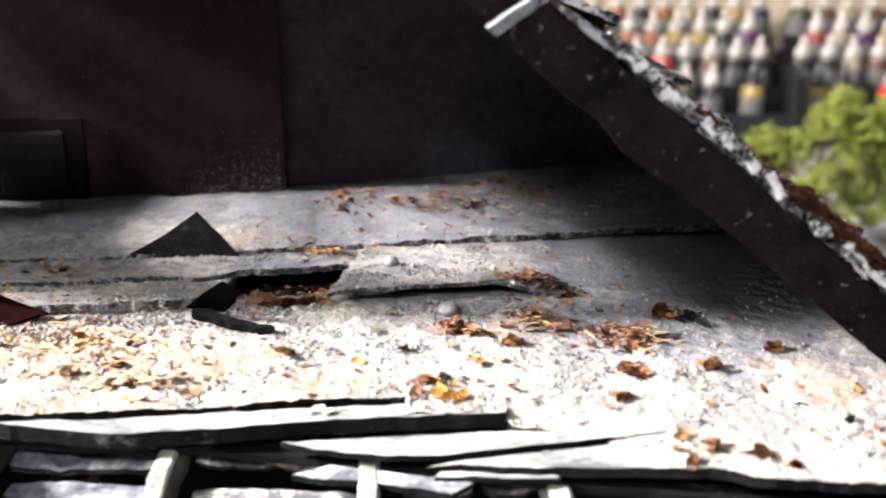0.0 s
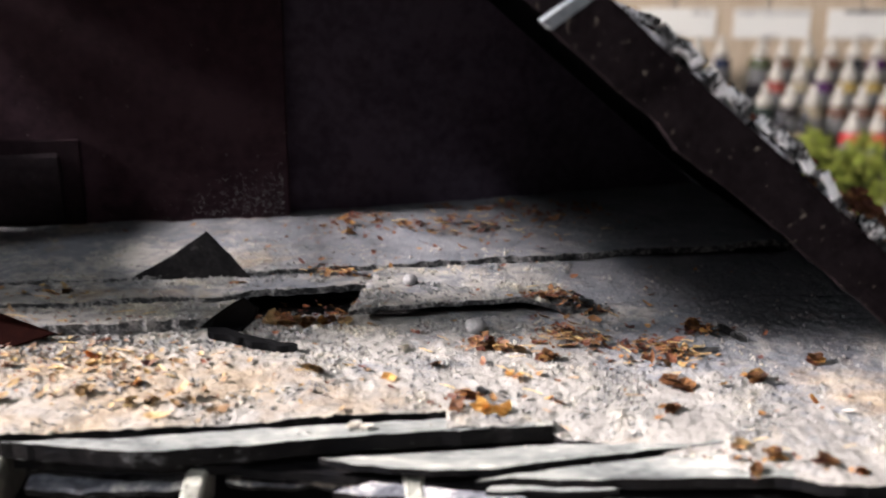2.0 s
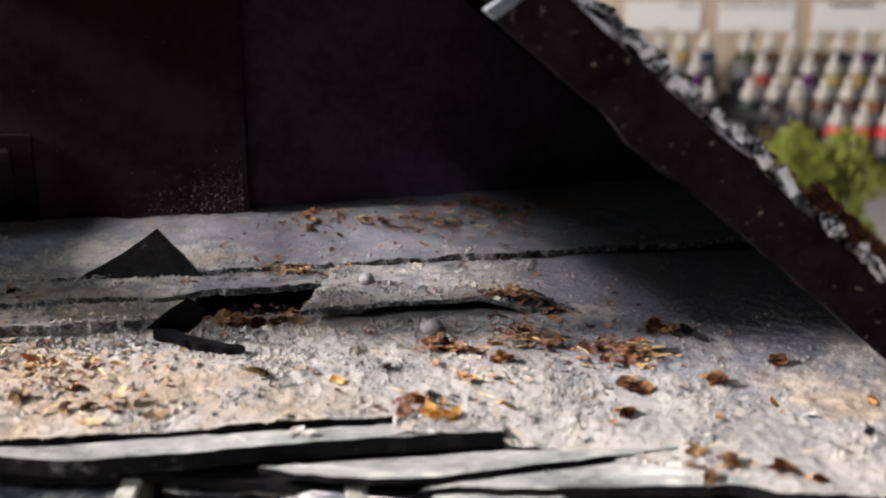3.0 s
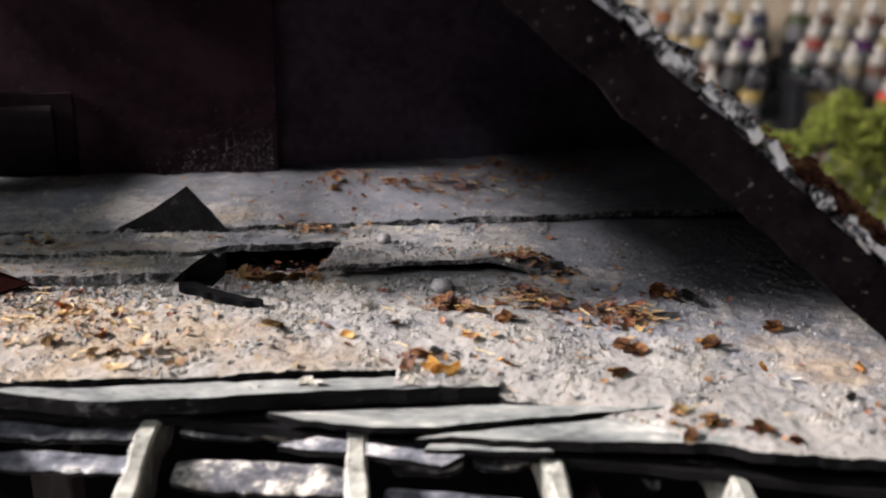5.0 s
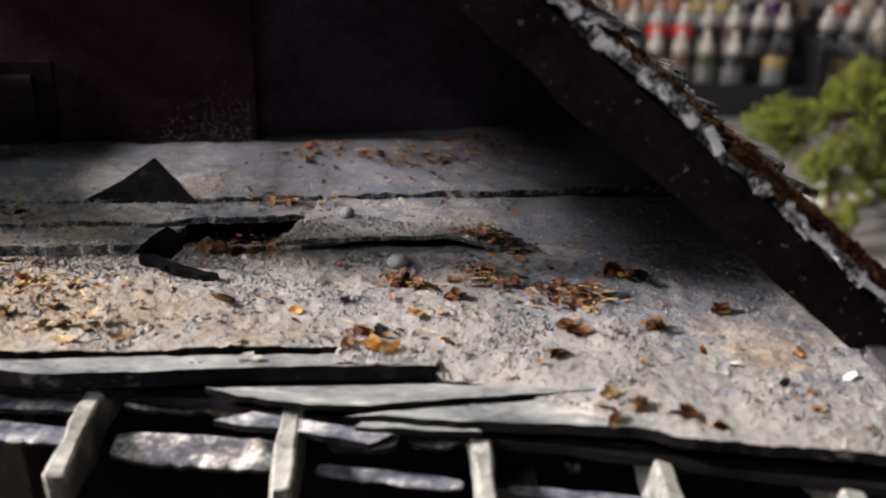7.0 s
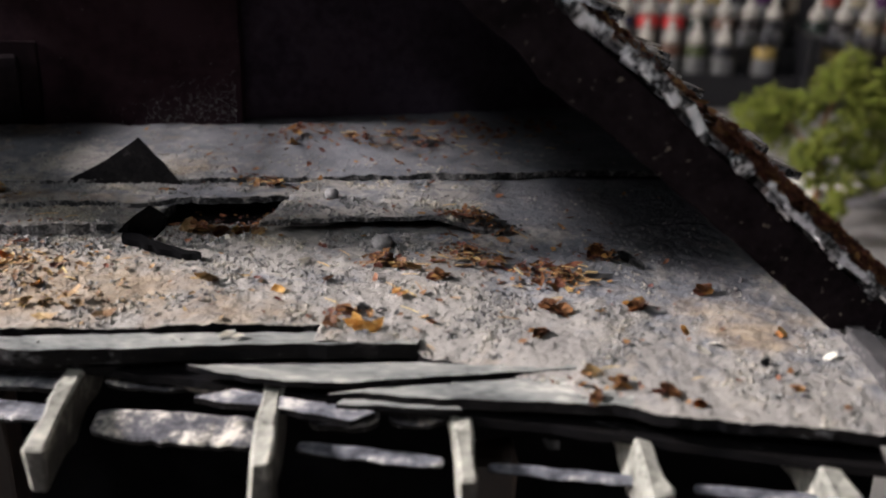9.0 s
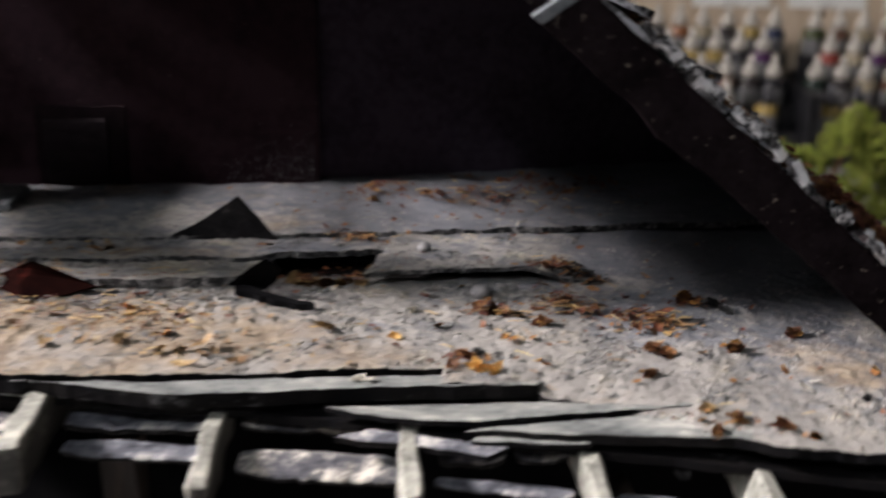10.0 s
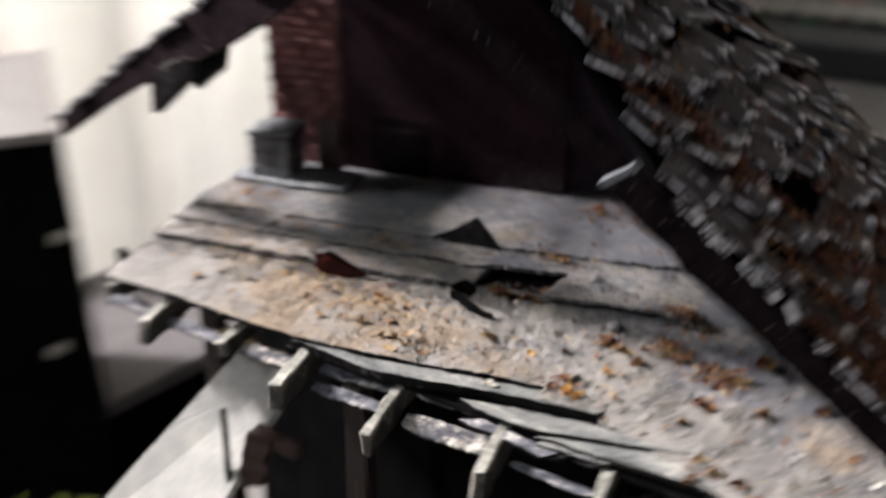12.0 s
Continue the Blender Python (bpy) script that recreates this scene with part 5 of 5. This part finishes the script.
for i in range(161):
    f = i / 160
    y = 0.17 + 1.3 * f
    fold = 0.034 * math.sin(f * 62 + 1.2 * math.sin(f * 17)) + 0.012 * math.sin(f * 141)
    cols.append([bm.verts.new((-0.66 - 0.12 * f + fold * (0.7 + 0.3 * k / 8), y, -0.5 + 0.94 * k / 8)) for k in range(9)])
for a, b in zip(cols, cols[1:]):
    for k in range(8):
        bm.faces.new((a[k], b[k], b[k + 1], a[k + 1]))
bmesh.ops.solidify(bm, geom=list(bm.faces), thickness=0.002)
ob = link("curtain", bm, CURTAIN, smooth=True)
tagged(ob, "white half-height curtain hanging in soft vertical folds", "curtain")
# unseen rod added to carry the low-cut curtain
rod = link("curtain_rod", cyl(0.006, 0.006, 1.42, 12, Matrix.Translation((-0.655, 0.12, 0.445)) @ Matrix.Rotation(math.atan2(0.12, 1.3), 4, "Z") @ Matrix.Rotation(radians(-90), 4, "X")), CAPW)
tagged(rod, "thin white rod carrying a curtain", "curtain rod", kind="structure")

EDGE_DIR = Vector((-0.46, -0.89, 0))
cab = empty("black_cabinet", "matt black cabinet with a beige top and pale clasps", "cabinet")
corner = Vector((-0.371, 0.100, 0))
cab_m = Matrix.Translation(corner) @ Matrix.Rotation(math.atan2(EDGE_DIR.y, EDGE_DIR.x), 4, "Z")
part("carcass", box((0.30, 0.16, 0.885), cab_m @ Matrix.Translation((0.15, -0.08, -0.3075)), 0.002), BLACKBOX, cab)
part("top", box((0.302, 0.162, 0.006), cab_m @ Matrix.Translation((0.15, -0.08, 0.138)), 0.001), TABLE, cab)
for x, z in ((0.008, 0.085), (0.07, 0.06), (0.02, 0.02)):
    part("clasp", box((0.010, 0.004, 0.006), cab_m @ Matrix.Translation((x, 0.002, z)), 0.001), CAPW, cab)

chest = empty("storage_chest", "low black storage chest standing before a curtain", "chest")
part("carcass", box((0.17, 0.20, 0.66), Matrix.Translation((-0.535, 0.22, -0.42)), 0.003), BLACKBOX, chest)
part("lid", box((0.174, 0.204, 0.012), Matrix.Translation((-0.535, 0.22, -0.084)), 0.003), DARKLID, chest, "lavender-grey lid")
WALLP = mat("brown_room_wall", [(0.3, (0.28, 0.26, 0.25)), (0.7, (0.36, 0.34, 0.32))], 6, (0.7, 0.9), 0.1)
X0, X1, Y0, Y1, Z0, Z1 = -1.3, 2.2, -2.2, 2.4, -0.75, 2.4


def slab(name, lo, hi, label, material=WALLP):
    size = Vector(hi) - Vector(lo)
    ob = link(name, box(tuple(size), Matrix.Translation((Vector(lo) + Vector(hi)) / 2), 0), material)
    return tagged(ob, label, name.split("_")[0], kind="structure")


slab("floor", (X0, Y0, Z0 - 0.1), (X1, Y1, Z0), "grey-brown floor of the room", PEBBLE)
slab("ceiling", (X0, Y0, Z1), (X1, Y1, Z1 + 0.1), "pale grey-brown ceiling of the room")
slab("wall_east", (X1, Y0, Z0), (X1 + 0.1, Y1, Z1), "pale grey-brown room wall")
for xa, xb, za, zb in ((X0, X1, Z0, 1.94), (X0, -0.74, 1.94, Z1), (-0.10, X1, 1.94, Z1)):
    slab("wall_south", (xa, Y0 - 0.1, za), (xb, Y0, zb), "pale grey-brown room wall with an opening added for the fill lamp")
# frame and glowing panel added only to house the fill lamp
win = empty("window_3", "unseen high window frame added round the front fill lamp", "window", kind="structure")
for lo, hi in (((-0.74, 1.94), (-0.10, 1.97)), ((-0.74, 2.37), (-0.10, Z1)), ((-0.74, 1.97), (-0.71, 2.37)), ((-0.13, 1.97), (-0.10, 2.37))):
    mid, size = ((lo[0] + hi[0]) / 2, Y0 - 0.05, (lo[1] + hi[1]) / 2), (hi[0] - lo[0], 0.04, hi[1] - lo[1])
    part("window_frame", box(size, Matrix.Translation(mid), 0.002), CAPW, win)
ob = link("backdrop", box((2.4, 0.02, 1.6), Matrix.Translation((-0.42, Y0 - 0.5, 2.15)), 0), plain("fill_panel_glow", (0.95, 0.97, 1.0), 1.0, emit=3.0))
tagged(ob, "unseen glowing panel added behind the fill lamp's opening", "sky", kind="structure")
slab("wall_north", (X0, Y1, Z0), (X1, Y1 + 0.1, Z1), "pale grey-brown room wall")
# the window wall, with two openings
for k, (ya, yb, za, zb) in enumerate(((Y0, Y1, Z0, 0.10), (Y0, -0.72, 0.10, Z1), (-0.72, -0.08, 0.10, 0.66), (-0.72, -0.08, 1.24, Z1), (-0.08, 0.3, 0.10, Z1), (0.3, 1.45, 0.8, Z1), (1.45, Y1, 0.10, Z1))):
    slab("wall_west", (X0 - 0.1, ya, za), (X0, yb, zb), "pale grey-brown room wall with two window openings")
for ya, yb, za, zb in ((-0.72, -0.08, 0.66, 1.24), (0.3, 1.45, 0.10, 0.8)):
    win = empty("window_1" if za > 0.5 else "window_2", "white-framed window letting in daylight", "window", kind="structure")
    for lo, hi in (((X0 - 0.07, ya, za), (X0 - 0.03, yb, za + 0.03)), ((X0 - 0.07, ya, zb - 0.03), (X0 - 0.03, yb, zb)), ((X0 - 0.07, ya, za + 0.03), (X0 - 0.03, ya + 0.03, zb - 0.03)), ((X0 - 0.07, yb - 0.03, za + 0.03), (X0 - 0.03, yb, zb - 0.03))):
        size = Vector(hi) - Vector(lo)
        part("window_frame", box(tuple(size), Matrix.Translation((Vector(lo) + Vector(hi)) / 2), 0.002), CAPW, win)
ob = link("backdrop", box((0.02, 5.0, 4.0), Matrix.Translation((X0 - 0.6, 0.2, 1.2)), 0), plain("bright_sky", (0.95, 0.97, 1.0), 1.0, emit=5.0))
tagged(ob, "bright overcast sky outside the windows", "sky", kind="structure")
